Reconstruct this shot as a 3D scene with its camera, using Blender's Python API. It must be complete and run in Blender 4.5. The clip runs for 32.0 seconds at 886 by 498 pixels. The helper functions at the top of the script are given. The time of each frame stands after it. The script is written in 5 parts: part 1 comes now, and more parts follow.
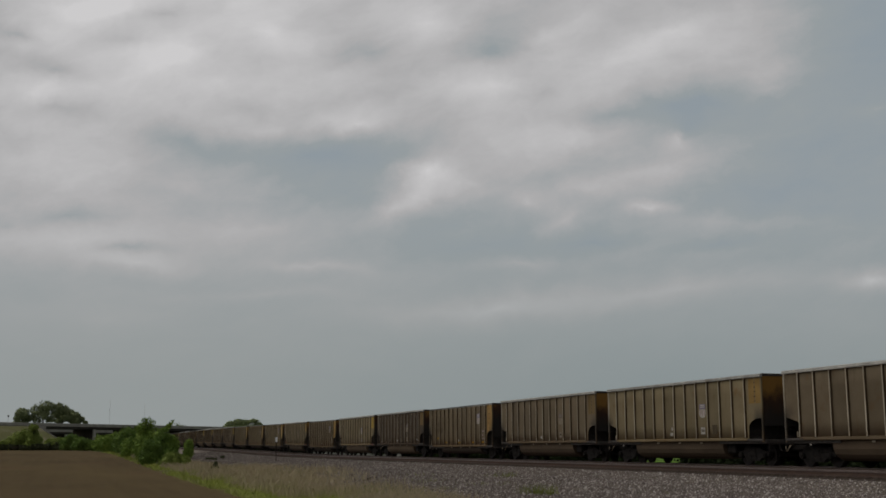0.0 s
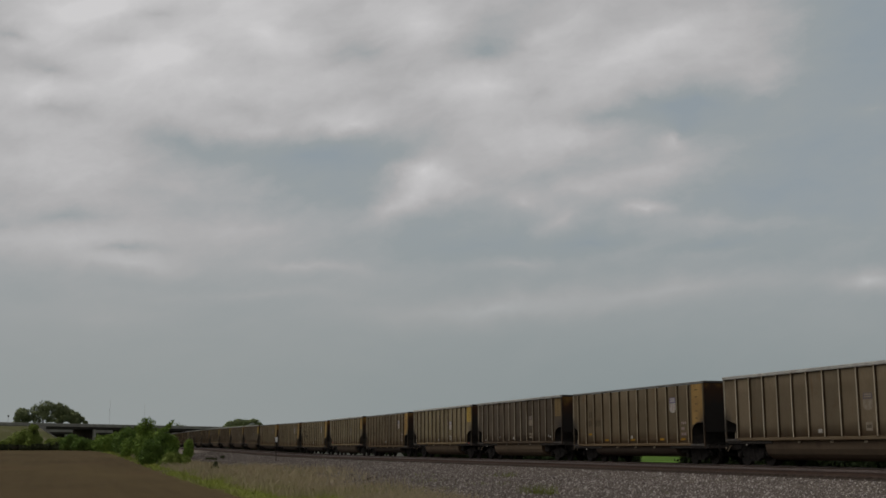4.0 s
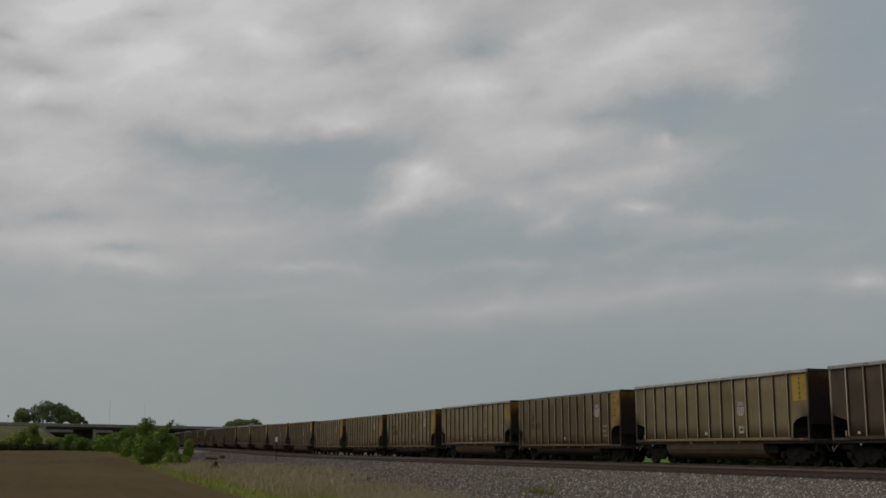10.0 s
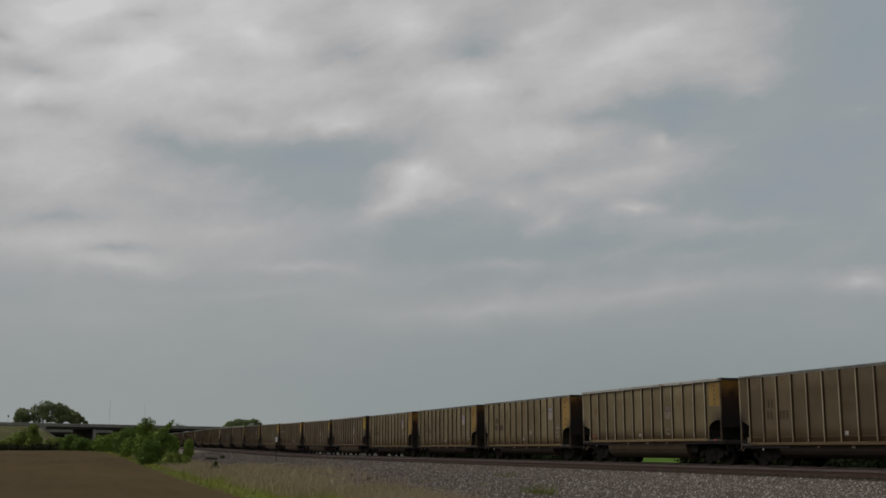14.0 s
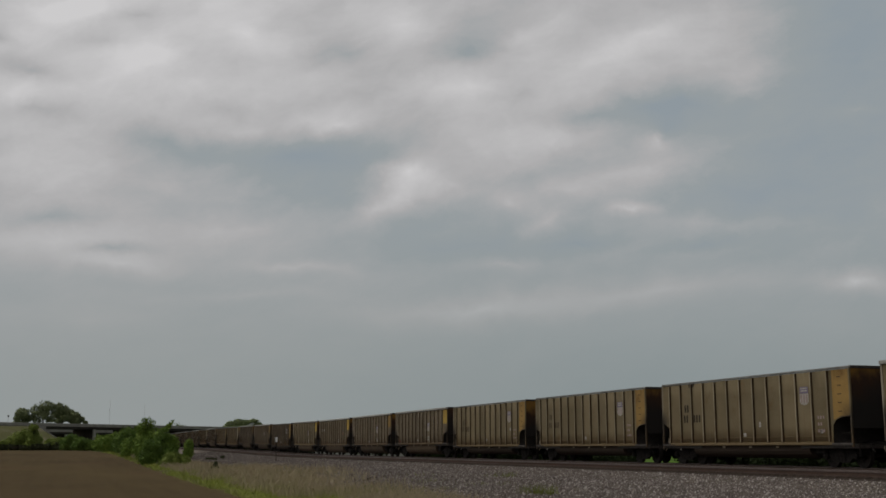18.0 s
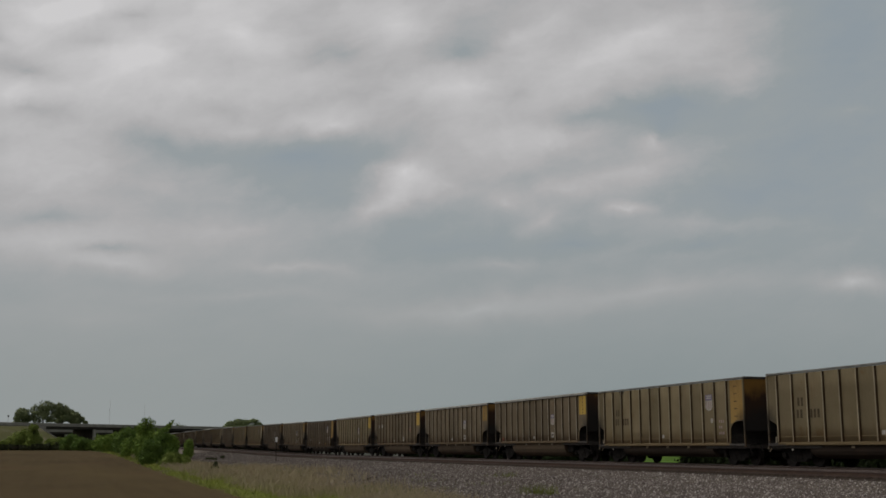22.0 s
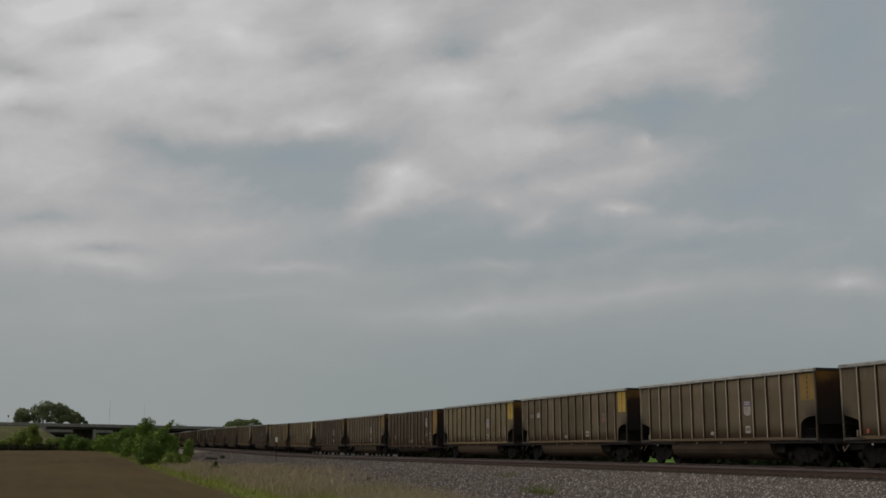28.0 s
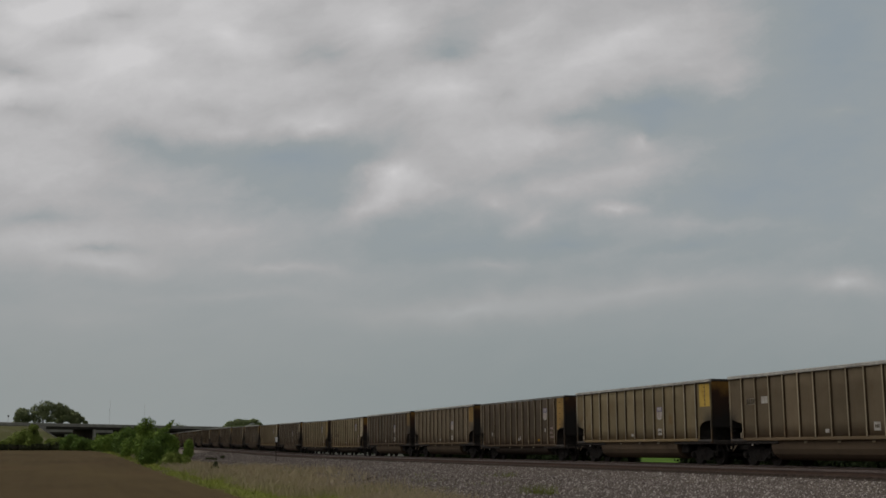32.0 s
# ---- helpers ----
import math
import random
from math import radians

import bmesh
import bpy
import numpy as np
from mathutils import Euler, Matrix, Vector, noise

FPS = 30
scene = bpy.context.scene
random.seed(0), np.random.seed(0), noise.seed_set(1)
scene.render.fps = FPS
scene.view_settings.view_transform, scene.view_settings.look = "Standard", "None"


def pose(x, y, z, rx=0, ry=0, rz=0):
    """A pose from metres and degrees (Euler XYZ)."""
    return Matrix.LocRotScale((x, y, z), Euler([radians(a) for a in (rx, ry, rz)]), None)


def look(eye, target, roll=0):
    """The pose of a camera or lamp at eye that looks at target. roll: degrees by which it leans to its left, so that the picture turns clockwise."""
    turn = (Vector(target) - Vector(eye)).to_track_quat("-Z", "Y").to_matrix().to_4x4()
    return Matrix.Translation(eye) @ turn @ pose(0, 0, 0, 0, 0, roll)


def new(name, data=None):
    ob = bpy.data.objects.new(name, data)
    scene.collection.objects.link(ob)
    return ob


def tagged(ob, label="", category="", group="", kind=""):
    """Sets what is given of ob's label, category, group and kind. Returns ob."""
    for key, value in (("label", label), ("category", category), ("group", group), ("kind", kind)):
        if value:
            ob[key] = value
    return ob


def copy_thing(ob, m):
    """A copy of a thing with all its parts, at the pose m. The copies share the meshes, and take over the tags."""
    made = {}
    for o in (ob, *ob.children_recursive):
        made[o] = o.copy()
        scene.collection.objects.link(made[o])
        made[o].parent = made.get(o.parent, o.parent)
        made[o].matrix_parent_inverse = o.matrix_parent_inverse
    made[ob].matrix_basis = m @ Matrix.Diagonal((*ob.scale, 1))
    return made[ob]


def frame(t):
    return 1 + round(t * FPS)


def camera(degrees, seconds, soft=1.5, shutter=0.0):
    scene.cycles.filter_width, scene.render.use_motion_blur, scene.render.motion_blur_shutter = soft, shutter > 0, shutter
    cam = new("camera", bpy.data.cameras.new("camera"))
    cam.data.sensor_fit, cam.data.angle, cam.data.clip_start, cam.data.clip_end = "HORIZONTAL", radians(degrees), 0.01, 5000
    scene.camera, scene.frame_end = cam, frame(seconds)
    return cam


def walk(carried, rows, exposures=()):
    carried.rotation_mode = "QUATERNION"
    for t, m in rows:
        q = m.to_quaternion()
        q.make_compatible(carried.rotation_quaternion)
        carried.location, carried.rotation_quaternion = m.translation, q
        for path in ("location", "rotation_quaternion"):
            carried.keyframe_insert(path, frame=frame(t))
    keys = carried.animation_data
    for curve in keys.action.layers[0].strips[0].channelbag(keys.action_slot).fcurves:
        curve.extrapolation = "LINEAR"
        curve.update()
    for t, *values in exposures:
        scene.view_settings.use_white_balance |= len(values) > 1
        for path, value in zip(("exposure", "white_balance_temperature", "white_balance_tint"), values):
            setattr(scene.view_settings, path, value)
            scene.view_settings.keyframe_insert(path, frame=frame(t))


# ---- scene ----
cam = camera(42.607, 32.0, soft=1.6)
scene.frame_start = 1
EYE = (0.0, 0.0, 1.6)
YAW, PITCH = 18.229, 9.95
walk(cam, [(0.0, pose(*EYE, 90 + PITCH, 0, -YAW)), (32.0, pose(*EYE, 90 + PITCH, 0, -YAW))], [(0.0, 0.0), (32.0, 0.0)])

# ---------------------------------------------------------------- light
world = bpy.data.worlds.new("overcast_sky")
scene.world = world
world.use_nodes = True
wn, wl = world.node_tree.nodes, world.node_tree.links
sky = wn.new("ShaderNodeTexSky")
sky.sky_type, sky.sun_disc = "NISHITA", False
sky.sun_elevation, sky.sun_rotation = radians(48), radians(-70)
sky.dust_density, sky.air_density, sky.ozone_density = 4.0, 1.0, 1.0
grey = wn.new("ShaderNodeHueSaturation")
grey.inputs["Saturation"].default_value = 0.10
wl.new(sky.outputs[0], grey.inputs["Color"])
wl.new(grey.outputs[0], wn["Background"].inputs["Color"])
wn["Background"].inputs["Strength"].default_value = 0.065
sun = new("sun", bpy.data.lights.new("sun", "SUN"))
sun.data.energy, sun.data.angle, sun.data.color = 0.4, radians(40), (1.0, 0.93, 0.82)
sun.matrix_world = look((-30, -10, 40), (0, 0, 0))


# ---------------------------------------------------------------- materials
class Nodes:
    """A short way to write a node material."""

    def __init__(self, name, roughness=0.8, metallic=0.0):
        self.mat = bpy.data.materials.new(name)
        self.mat.use_nodes = True
        self.n, self.l = self.mat.node_tree.nodes, self.mat.node_tree.links
        self.bsdf = self.n["Principled BSDF"]
        self.bsdf.inputs["Roughness"].default_value = roughness
        self.bsdf.inputs["Metallic"].default_value = metallic
        self.bsdf.inputs["Specular IOR Level"].default_value = 0.08
        self.co = self.n.new("ShaderNodeTexCoord")

    def put(self, socket, value):
        if isinstance(value, bpy.types.NodeSocket):
            self.l.new(value, socket)
        elif isinstance(value, (tuple, list)) and len(value) == 3 and socket.type == "RGBA":
            socket.default_value = (*value, 1)
        else:
            socket.default_value = value

    def noise(self, scale, detail=4, rough=0.55, stretch=(1, 1, 1), vector=None, w=None):
        m = self.n.new("ShaderNodeMapping")
        m.inputs["Scale"].default_value = stretch
        self.l.new(vector or self.co.outputs["Object"], m.inputs["Vector"])
        t = self.n.new("ShaderNodeTexNoise")
        t.inputs["Scale"].default_value, t.inputs["Detail"].default_value, t.inputs["Roughness"].default_value = scale, detail, rough
        if w is not None:
            t.noise_dimensions = "4D"
            self.put(t.inputs["W"], w)
        self.l.new(m.outputs[0], t.inputs["Vector"])
        return t.outputs["Fac"]

    def voronoi(self, scale, out="Color", vector=None):
        t = self.n.new("ShaderNodeTexVoronoi")
        t.inputs["Scale"].default_value = scale
        self.l.new(vector or self.co.outputs["Object"], t.inputs["Vector"])
        return t.outputs[out]

    def math(self, op, a, b=0.0, clamp=False):
        m = self.n.new("ShaderNodeMath")
        m.operation, m.use_clamp = op, clamp
        self.put(m.inputs[0], a), self.put(m.inputs[1], b)
        return m.outputs[0]

    def ramp(self, value, lo, hi, a=0.0, b=1.0):
        m = self.n.new("ShaderNodeMapRange")
        m.interpolation_type = "SMOOTHSTEP"
        self.put(m.inputs["Value"], value)
        for key, v in (("From Min", lo), ("From Max", hi), ("To Min", a), ("To Max", b)):
            self.put(m.inputs[key], v)
        return m.outputs[0]

    def mix(self, fac, a, b, blend="MIX"):
        m = self.n.new("ShaderNodeMix")
        m.data_type, m.blend_type = "RGBA", blend
        self.put(m.inputs[0], fac), self.put(m.inputs[6], a), self.put(m.inputs[7], b)
        return m.outputs[2]

    def random(self):
        return self.n.new("ShaderNodeObjectInfo").outputs["Random"]

    def island(self):
        return self.n.new("ShaderNodeNewGeometry").outputs["Random Per Island"]

    def axis(self, name):
        s = self.n.new("ShaderNodeSeparateXYZ")
        self.l.new(self.co.outputs["Object"], s.inputs[0])
        return s.outputs[name]

    def colour(self, value):
        self.put(self.bsdf.inputs["Base Color"], value)
        return self

    def rough(self, value):
        self.put(self.bsdf.inputs["Roughness"], value)
        return self

    def bump(self, height, strength=0.4, distance=0.02):
        b = self.n.new("ShaderNodeBump")
        b.inputs["Strength"].default_value, b.inputs["Distance"].default_value = strength, distance
        self.l.new(height, b.inputs["Height"])
        self.l.new(b.outputs[0], self.bsdf.inputs["Normal"])
        return self


def scaled(c, k):
    return tuple(v * k for v in c)


def grimy_paint(name, base, dirt, rust, metallic=0.0, roughness=0.85):
    """Weathered car paint: broad dirt, upright rust streaks, fine grain."""
    k = Nodes(name, roughness, metallic)
    k.bsdf.inputs["Specular IOR Level"].default_value = 0.15
    r = k.math("MULTIPLY", k.random(), 40.0)
    broad = k.ramp(k.noise(0.55, 5, 0.6, w=r), 0.35, 0.7)
    streak = k.ramp(k.noise(5.0, 4, 0.6, (1, 1, 0.1), w=r), 0.55, 0.85)
    fine = k.noise(30, 3, 0.7)
    c = k.mix(broad, base, dirt)
    c = k.mix(k.math("MULTIPLY", streak, 0.75), c, rust)
    c = k.mix(k.ramp(fine, 0.3, 0.75, 0.0, 0.35), c, scaled(base, 0.6))
    drip = k.math("ADD", k.axis("Z"), k.math("MULTIPLY", k.math("SUBTRACT", k.noise(2.2, 5, 0.65, (1, 1, 0.25), w=r), 0.5), 2.4))
    c = k.mix(k.ramp(drip, 3.3, 4.3, 0.0, 0.55), c, scaled(dirt, 0.45))
    c = k.mix(k.ramp(k.noise(1.1, 4, 0.6, w=r), 0.58, 0.74, 0.0, 0.6), c, rust)
    ends = k.math("ADD", k.math("ABSOLUTE", k.axis("Y")), k.math("MULTIPLY", k.math("SUBTRACT", k.noise(2.6, 4, 0.6, w=r), 0.5), 0.9))
    dust = k.math("MULTIPLY", k.ramp(ends, 6.35, 7.15), k.ramp(k.axis("Z"), 1.9, 2.75, 1.0, 0.0))
    c = k.mix(k.math("MULTIPLY", dust, 0.85), c, (0.035, 0.030, 0.027))
    foot = k.math("ADD", k.axis("Z"), k.math("MULTIPLY", k.math("SUBTRACT", k.noise(3.0, 5, 0.65, (1, 1, 0.35), w=r), 0.5), 1.6))
    c = k.mix(k.ramp(foot, 0.9, 1.8, 0.30, 0.0), c, scaled(rust, 1.4))
    k.colour(k.mix(1.0, c, k.mix(k.random(), (0.82, 0.82, 0.82), (1.14, 1.13, 1.12)), "MULTIPLY"))
    k.bump(k.noise(3.0, 3, 0.5, w=r), 0.25, 0.03)
    return k.mat


def dusty(name, base, other, scale=6.0, roughness=0.85, metallic=0.0):
    k = Nodes(name, roughness, metallic)
    f = k.ramp(k.noise(scale, 5, 0.65), 0.3, 0.7)
    k.colour(k.mix(f, base, other)).bump(k.noise(scale * 6, 3, 0.6), 0.3, 0.01)
    return k.mat


M_TAN = grimy_paint("weathered_tan_paint", (0.156, 0.121, 0.078), (0.121, 0.093, 0.058), (0.122, 0.070, 0.034))
M_DUN = grimy_paint("weathered_dun_paint", (0.136, 0.104, 0.064), (0.103, 0.078, 0.046), (0.112, 0.062, 0.028))
M_OLIVE = grimy_paint("weathered_olive_paint", (0.200, 0.160, 0.094), (0.158, 0.125, 0.070), (0.146, 0.084, 0.034))
M_BROWN = grimy_paint("weathered_brown_paint", (0.090, 0.069, 0.048), (0.067, 0.051, 0.035), (0.084, 0.048, 0.025))
M_SILVER = grimy_paint("dull_aluminium", (0.500, 0.490, 0.450), (0.400, 0.385, 0.345), (0.170, 0.130, 0.090), 0.2, 0.55)
M_RIM = grimy_paint("tarnished_rim", (0.255, 0.255, 0.235), (0.180, 0.178, 0.160), (0.105, 0.080, 0.052), 0.2, 0.55)
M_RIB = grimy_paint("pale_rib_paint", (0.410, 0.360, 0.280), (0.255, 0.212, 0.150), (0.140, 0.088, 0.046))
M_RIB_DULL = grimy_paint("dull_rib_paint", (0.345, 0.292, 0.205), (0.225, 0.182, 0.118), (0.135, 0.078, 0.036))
M_YELLOW_OLD = grimy_paint("sooted_hazed_yellow_paint", (0.205, 0.142, 0.062), (0.138, 0.095, 0.046), (0.080, 0.042, 0.020))
# Rib sides: rust, and the shade beside each rib, put into one dark colour.
M_WEB = grimy_paint("shaded_rusty_rib_web", (0.092, 0.066, 0.041), (0.066, 0.047, 0.030), (0.090, 0.046, 0.022))
M_YELLOW_FRESH = grimy_paint("bright_yellow_paint", (0.500, 0.340, 0.070), (0.360, 0.230, 0.056), (0.150, 0.074, 0.024))
M_YELLOW = grimy_paint("faded_yellow_paint", (0.320, 0.204, 0.066), (0.200, 0.122, 0.046), (0.120, 0.058, 0.020))
M_SOOT = dusty("coal_black_steel", (0.058, 0.052, 0.049), (0.088, 0.077, 0.068))
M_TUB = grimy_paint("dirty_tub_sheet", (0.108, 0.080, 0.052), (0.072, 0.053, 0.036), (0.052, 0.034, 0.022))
# Belly of the flat hoppers, darker than that of the tub kind.
M_TUB_DARK = grimy_paint("dark_tub_sheet", (0.046, 0.036, 0.028), (0.032, 0.026, 0.021), (0.050, 0.032, 0.022))
M_TRUCK = dusty("oily_cast_steel", (0.013, 0.012, 0.012), (0.026, 0.022, 0.019))
M_WHEEL = dusty("worn_wheel_steel", (0.016, 0.014, 0.013), (0.030, 0.025, 0.022), 8, 0.6)
M_WHITE = dusty("dirty_white_paint", (0.43, 0.40, 0.36), (0.29, 0.265, 0.225), 5)
M_PINK = dusty("faded_red_white_paint", (0.35, 0.265, 0.245), (0.27, 0.20, 0.175), 5)
M_FADED = dusty("washed_out_white_paint", (0.245, 0.205, 0.155), (0.175, 0.140, 0.100), 5)
M_FADED_BLUE = dusty("washed_out_blue_paint", (0.125, 0.105, 0.110), (0.135, 0.108, 0.090), 5)
M_BLUE = dusty("faded_blue_paint", (0.180, 0.160, 0.225), (0.19, 0.160, 0.20), 5)
M_BLACK = dusty("faded_black_paint", (0.062, 0.048, 0.032), (0.092, 0.070, 0.044), 5)
M_INK = dusty("black_stencil_paint", (0.030, 0.026, 0.021), (0.062, 0.050, 0.036), 5)
M_AMBER = dusty("amber_reflector", (0.32, 0.17, 0.02), (0.24, 0.13, 0.02), 9)
M_PLATE = dusty("bright_white_enamel", (0.85, 0.85, 0.84), (0.75, 0.75, 0.73), 3)
M_HAZE = dusty("hazy_steel", (0.60, 0.62, 0.62), (0.52, 0.54, 0.54), 3)
M_LAMP_RED = dusty("red_stencil", (0.40, 0.09, 0.07), (0.33, 0.10, 0.07), 9)
M_RED_FADED = dusty("washed_out_red_paint", (0.235, 0.125, 0.092), (0.190, 0.120, 0.086), 5)
M_RAIL = dusty("rusty_rail_steel", (0.085, 0.055, 0.042), (0.060, 0.042, 0.034), 7, 0.7)
M_RAILHEAD = dusty("worn_rail_head", (0.17, 0.13, 0.115), (0.12, 0.095, 0.085), 3, 0.45, 0.5)
M_TIE = dusty("creosoted_timber", (0.055, 0.042, 0.034), (0.085, 0.066, 0.052), 4)
M_CONCRETE = dusty("weathered_concrete", (0.46, 0.45, 0.42), (0.33, 0.32, 0.295), 0.5)
M_CONCRETE_DARK = dusty("dark_girder", (0.085, 0.080, 0.074), (0.055, 0.052, 0.050), 0.4)
# Pier concrete with its shade put into the colour.
M_PIER = dusty("shaded_pier_concrete", (0.075, 0.064, 0.056), (0.050, 0.043, 0.039), 0.5)
M_BARK = dusty("bark", (0.075, 0.058, 0.044), (0.045, 0.036, 0.028), 6)
M_GALV = dusty("galvanised_steel", (0.15, 0.15, 0.15), (0.10, 0.10, 0.10), 5, 0.6)


def end_paint():
    """The hopper's end sheet: yellow-brown paint under coal soot that rises by a different amount on each hopper. The
    shade of the gap is put into the same black.
    """
    k = Nodes("sooted_shaded_end_paint", 0.85)
    r = k.random()
    edge = k.math("ADD", k.axis("Z"), k.math("MULTIPLY", k.math("SUBTRACT", k.noise(1.5, 5, 0.65, (1, 1, 0.7), w=k.math("MULTIPLY", r, 30.0)), 0.5), 1.6))
    edge = k.math("ADD", edge, k.math("MULTIPLY", k.math("SUBTRACT", r, 0.74), 0.95))
    edge = k.math("SUBTRACT", edge, k.math("MULTIPLY", k.axis("X"), 0.16))
    c = k.mix(k.ramp(edge, 3.15, 3.95), (0.062, 0.036, 0.024), (0.250, 0.135, 0.036))
    k.colour(k.mix(k.ramp(edge, 2.2, 3.3), (0.036, 0.032, 0.030), c))
    return k.mat


M_END = end_paint()


def leaf_paint(name, a, b, c):
    k = Nodes(name, 0.6)
    k.colour(k.mix(k.ramp(k.noise(0.35, 3), 0.35, 0.65), k.mix(k.island(), a, b), k.mix(k.island(), b, c)))
    return k.mat


M_LEAF = leaf_paint("bush_leaves", (0.108, 0.180, 0.034), (0.174, 0.264, 0.048), (0.252, 0.330, 0.068))
M_LEAF_DEEP = leaf_paint("deep_green_leaves", (0.078, 0.136, 0.030), (0.122, 0.192, 0.041), (0.175, 0.254, 0.054))
M_BRAMBLE = leaf_paint("bramble_leaves", (0.014, 0.020, 0.006), (0.020, 0.031, 0.009), (0.026, 0.042, 0.012))
M_SHRUB = leaf_paint("shrub_leaves", (0.036, 0.042, 0.021), (0.052, 0.060, 0.028), (0.074, 0.084, 0.038))
M_LEAF_OLIVE = leaf_paint("olive_leaves", (0.150, 0.200, 0.046), (0.210, 0.270, 0.062), (0.285, 0.335, 0.092))
M_LEAF_DARK = leaf_paint("tree_leaves", (0.172, 0.205, 0.104), (0.220, 0.254, 0.128), (0.276, 0.304, 0.156))
M_LEAF_FAR = leaf_paint("hazy_tree_leaves", (0.190, 0.236, 0.105), (0.230, 0.278, 0.125), (0.275, 0.310, 0.145))
M_GRASS = leaf_paint("green_grass_blades", (0.220, 0.275, 0.046), (0.290, 0.340, 0.068), (0.340, 0.355, 0.095))
M_WEED = leaf_paint("dull_green_weeds", (0.140, 0.165, 0.042), (0.190, 0.215, 0.058), (0.235, 0.235, 0.085))
M_STRAW = leaf_paint("dry_grass_blades", (0.350, 0.276, 0.182), (0.425, 0.350, 0.240), (0.310, 0.285, 0.136))


def stone_paint():
    k = Nodes("ballast_stone", 0.9)
    k.colour(k.mix(k.ramp(k.island(), 0.66, 1.0), k.mix(k.island(), (0.110, 0.090, 0.080), (0.245, 0.207, 0.184)), (0.52, 0.475, 0.430)))
    return k.mat


M_STONE = stone_paint()
M_HEAP = dusty("pale_heap_stone", (0.42, 0.43, 0.37), (0.30, 0.30, 0.26), 9)
M_LUMP = dusty("dark_weathered_stump", (0.035, 0.030, 0.026), (0.060, 0.050, 0.040), 5)


def ground_paint():
    """Tilled soil, a green verge, dry grass, gravel and track bed, from the field across the railway."""
    k = Nodes("ground_cover", 0.95)
    x, y = k.axis("X"), k.axis("Y")
    wob = k.math("MULTIPLY", k.math("SUBTRACT", k.noise(0.35, 4), 0.5), 5.0)
    big = k.math("MULTIPLY", k.math("SUBTRACT", k.noise(0.12, 4), 0.5), 7.0)
    xs = k.math("ADD", x, wob)
    furrow = k.noise(1.2, 3, 0.6, (1.0, 0.03, 1))
    soil = k.mix(k.ramp(furrow, 0.3, 0.7), (0.080, 0.055, 0.025), (0.106, 0.074, 0.033))
    soil = k.mix(k.ramp(k.noise(0.06, 4, 0.6, (1, 0.35, 1)), 0.35, 0.7), soil, (0.134, 0.095, 0.040))
    soil = k.mix(k.ramp(k.noise(9, 4, 0.7), 0.5, 0.8, 0, 0.6), soil, (0.062, 0.042, 0.024))
    soil = k.mix(k.ramp(k.noise(0.16, 5, 0.65, (1, 0.5, 1)), 0.5, 0.72, 0, 0.7), soil, (0.118, 0.070, 0.036))
    green = k.mix(k.noise(2.5, 4, 0.7), (0.140, 0.168, 0.034), (0.235, 0.245, 0.062))
    green = k.mix(k.ramp(k.math("ADD", y, k.math("MULTIPLY", wob, 4.0)), 48, 78), green, (0.140, 0.150, 0.052))
    dry = k.mix(k.noise(1.4, 5, 0.7), (0.226, 0.184, 0.126), (0.315, 0.262, 0.186))
    dry = k.mix(k.ramp(k.noise(0.5, 4), 0.5, 0.72), dry, (0.160, 0.155, 0.052))
    cell = k.voronoi(16, "Color")
    pebble = k.n.new("ShaderNodeSeparateColor")
    k.l.new(cell, pebble.inputs[0])
    tone = k.math("POWER", pebble.outputs[0], 2.0)
    gravel = k.mix(tone, (0.128, 0.106, 0.090), (0.340, 0.295, 0.254))
    gravel = k.mix(k.ramp(k.noise(0.8, 4), 0.45, 0.75, 0, 0.35), gravel, (0.150, 0.112, 0.078))
    gravel = k.mix(k.ramp(k.noise(0.22, 4, 0.6), 0.42, 0.66, 0, 0.55), gravel, (0.160, 0.136, 0.098))
    bed = k.mix(tone, (0.045, 0.033, 0.026), (0.085, 0.064, 0.050))
    mead = k.mix(k.ramp(k.noise(0.08, 4), 0.35, 0.65), (0.080, 0.150, 0.020), (0.130, 0.235, 0.030))
    weeds = k.mix(k.noise(0.7, 4), (0.016, 0.023, 0.008), (0.034, 0.048, 0.014))
    mead = k.mix(k.ramp(k.math("ADD", x, wob), 45, 49), weeds, mead)
    # widths of the strips, from the field's edge to the far meadow
    c = k.mix(k.ramp(k.math("ADD", x, k.math("MULTIPLY", wob, 0.5)), 5.3, 6.9), soil, green)
    c = k.mix(k.ramp(k.math("SUBTRACT", xs, k.math("MULTIPLY", k.math("ADD", y, -30.0), 0.012)), 7.4, 9.6), c, dry)
    lean = k.math("MULTIPLY", k.math("SUBTRACT", k.ramp(y, 25, 100, 25, 100), 58.0), 0.11)
    lean = k.math("SUBTRACT", lean, k.ramp(y, 66, 95, 0.0, 6.5))
    c = k.mix(k.ramp(k.math("SUBTRACT", k.math("ADD", k.math("ADD", x, k.math("MULTIPLY", big, 0.7)), k.math("MULTIPLY", wob, 0.4)), lean), 11.5, 16.0), c, gravel)
    c = k.mix(k.ramp(k.math("ADD", x, k.math("MULTIPLY", wob, 0.03)), 22.85, 23.05), c, bed)
    c = k.mix(k.ramp(k.math("ADD", x, k.math("MULTIPLY", wob, 0.2)), 32.2, 33.6), c, mead)
    far = k.ramp(y, 330, 345)
    c = k.mix(far, c, k.mix(k.noise(0.02, 3), (0.060, 0.085, 0.025), (0.100, 0.110, 0.045)))
    k.colour(c)
    k.bump(k.math("ADD", k.voronoi(16, "Distance"), k.noise(5, 4, 0.7)), 0.5, 0.05)
    return k.mat


M_GROUND = ground_paint()


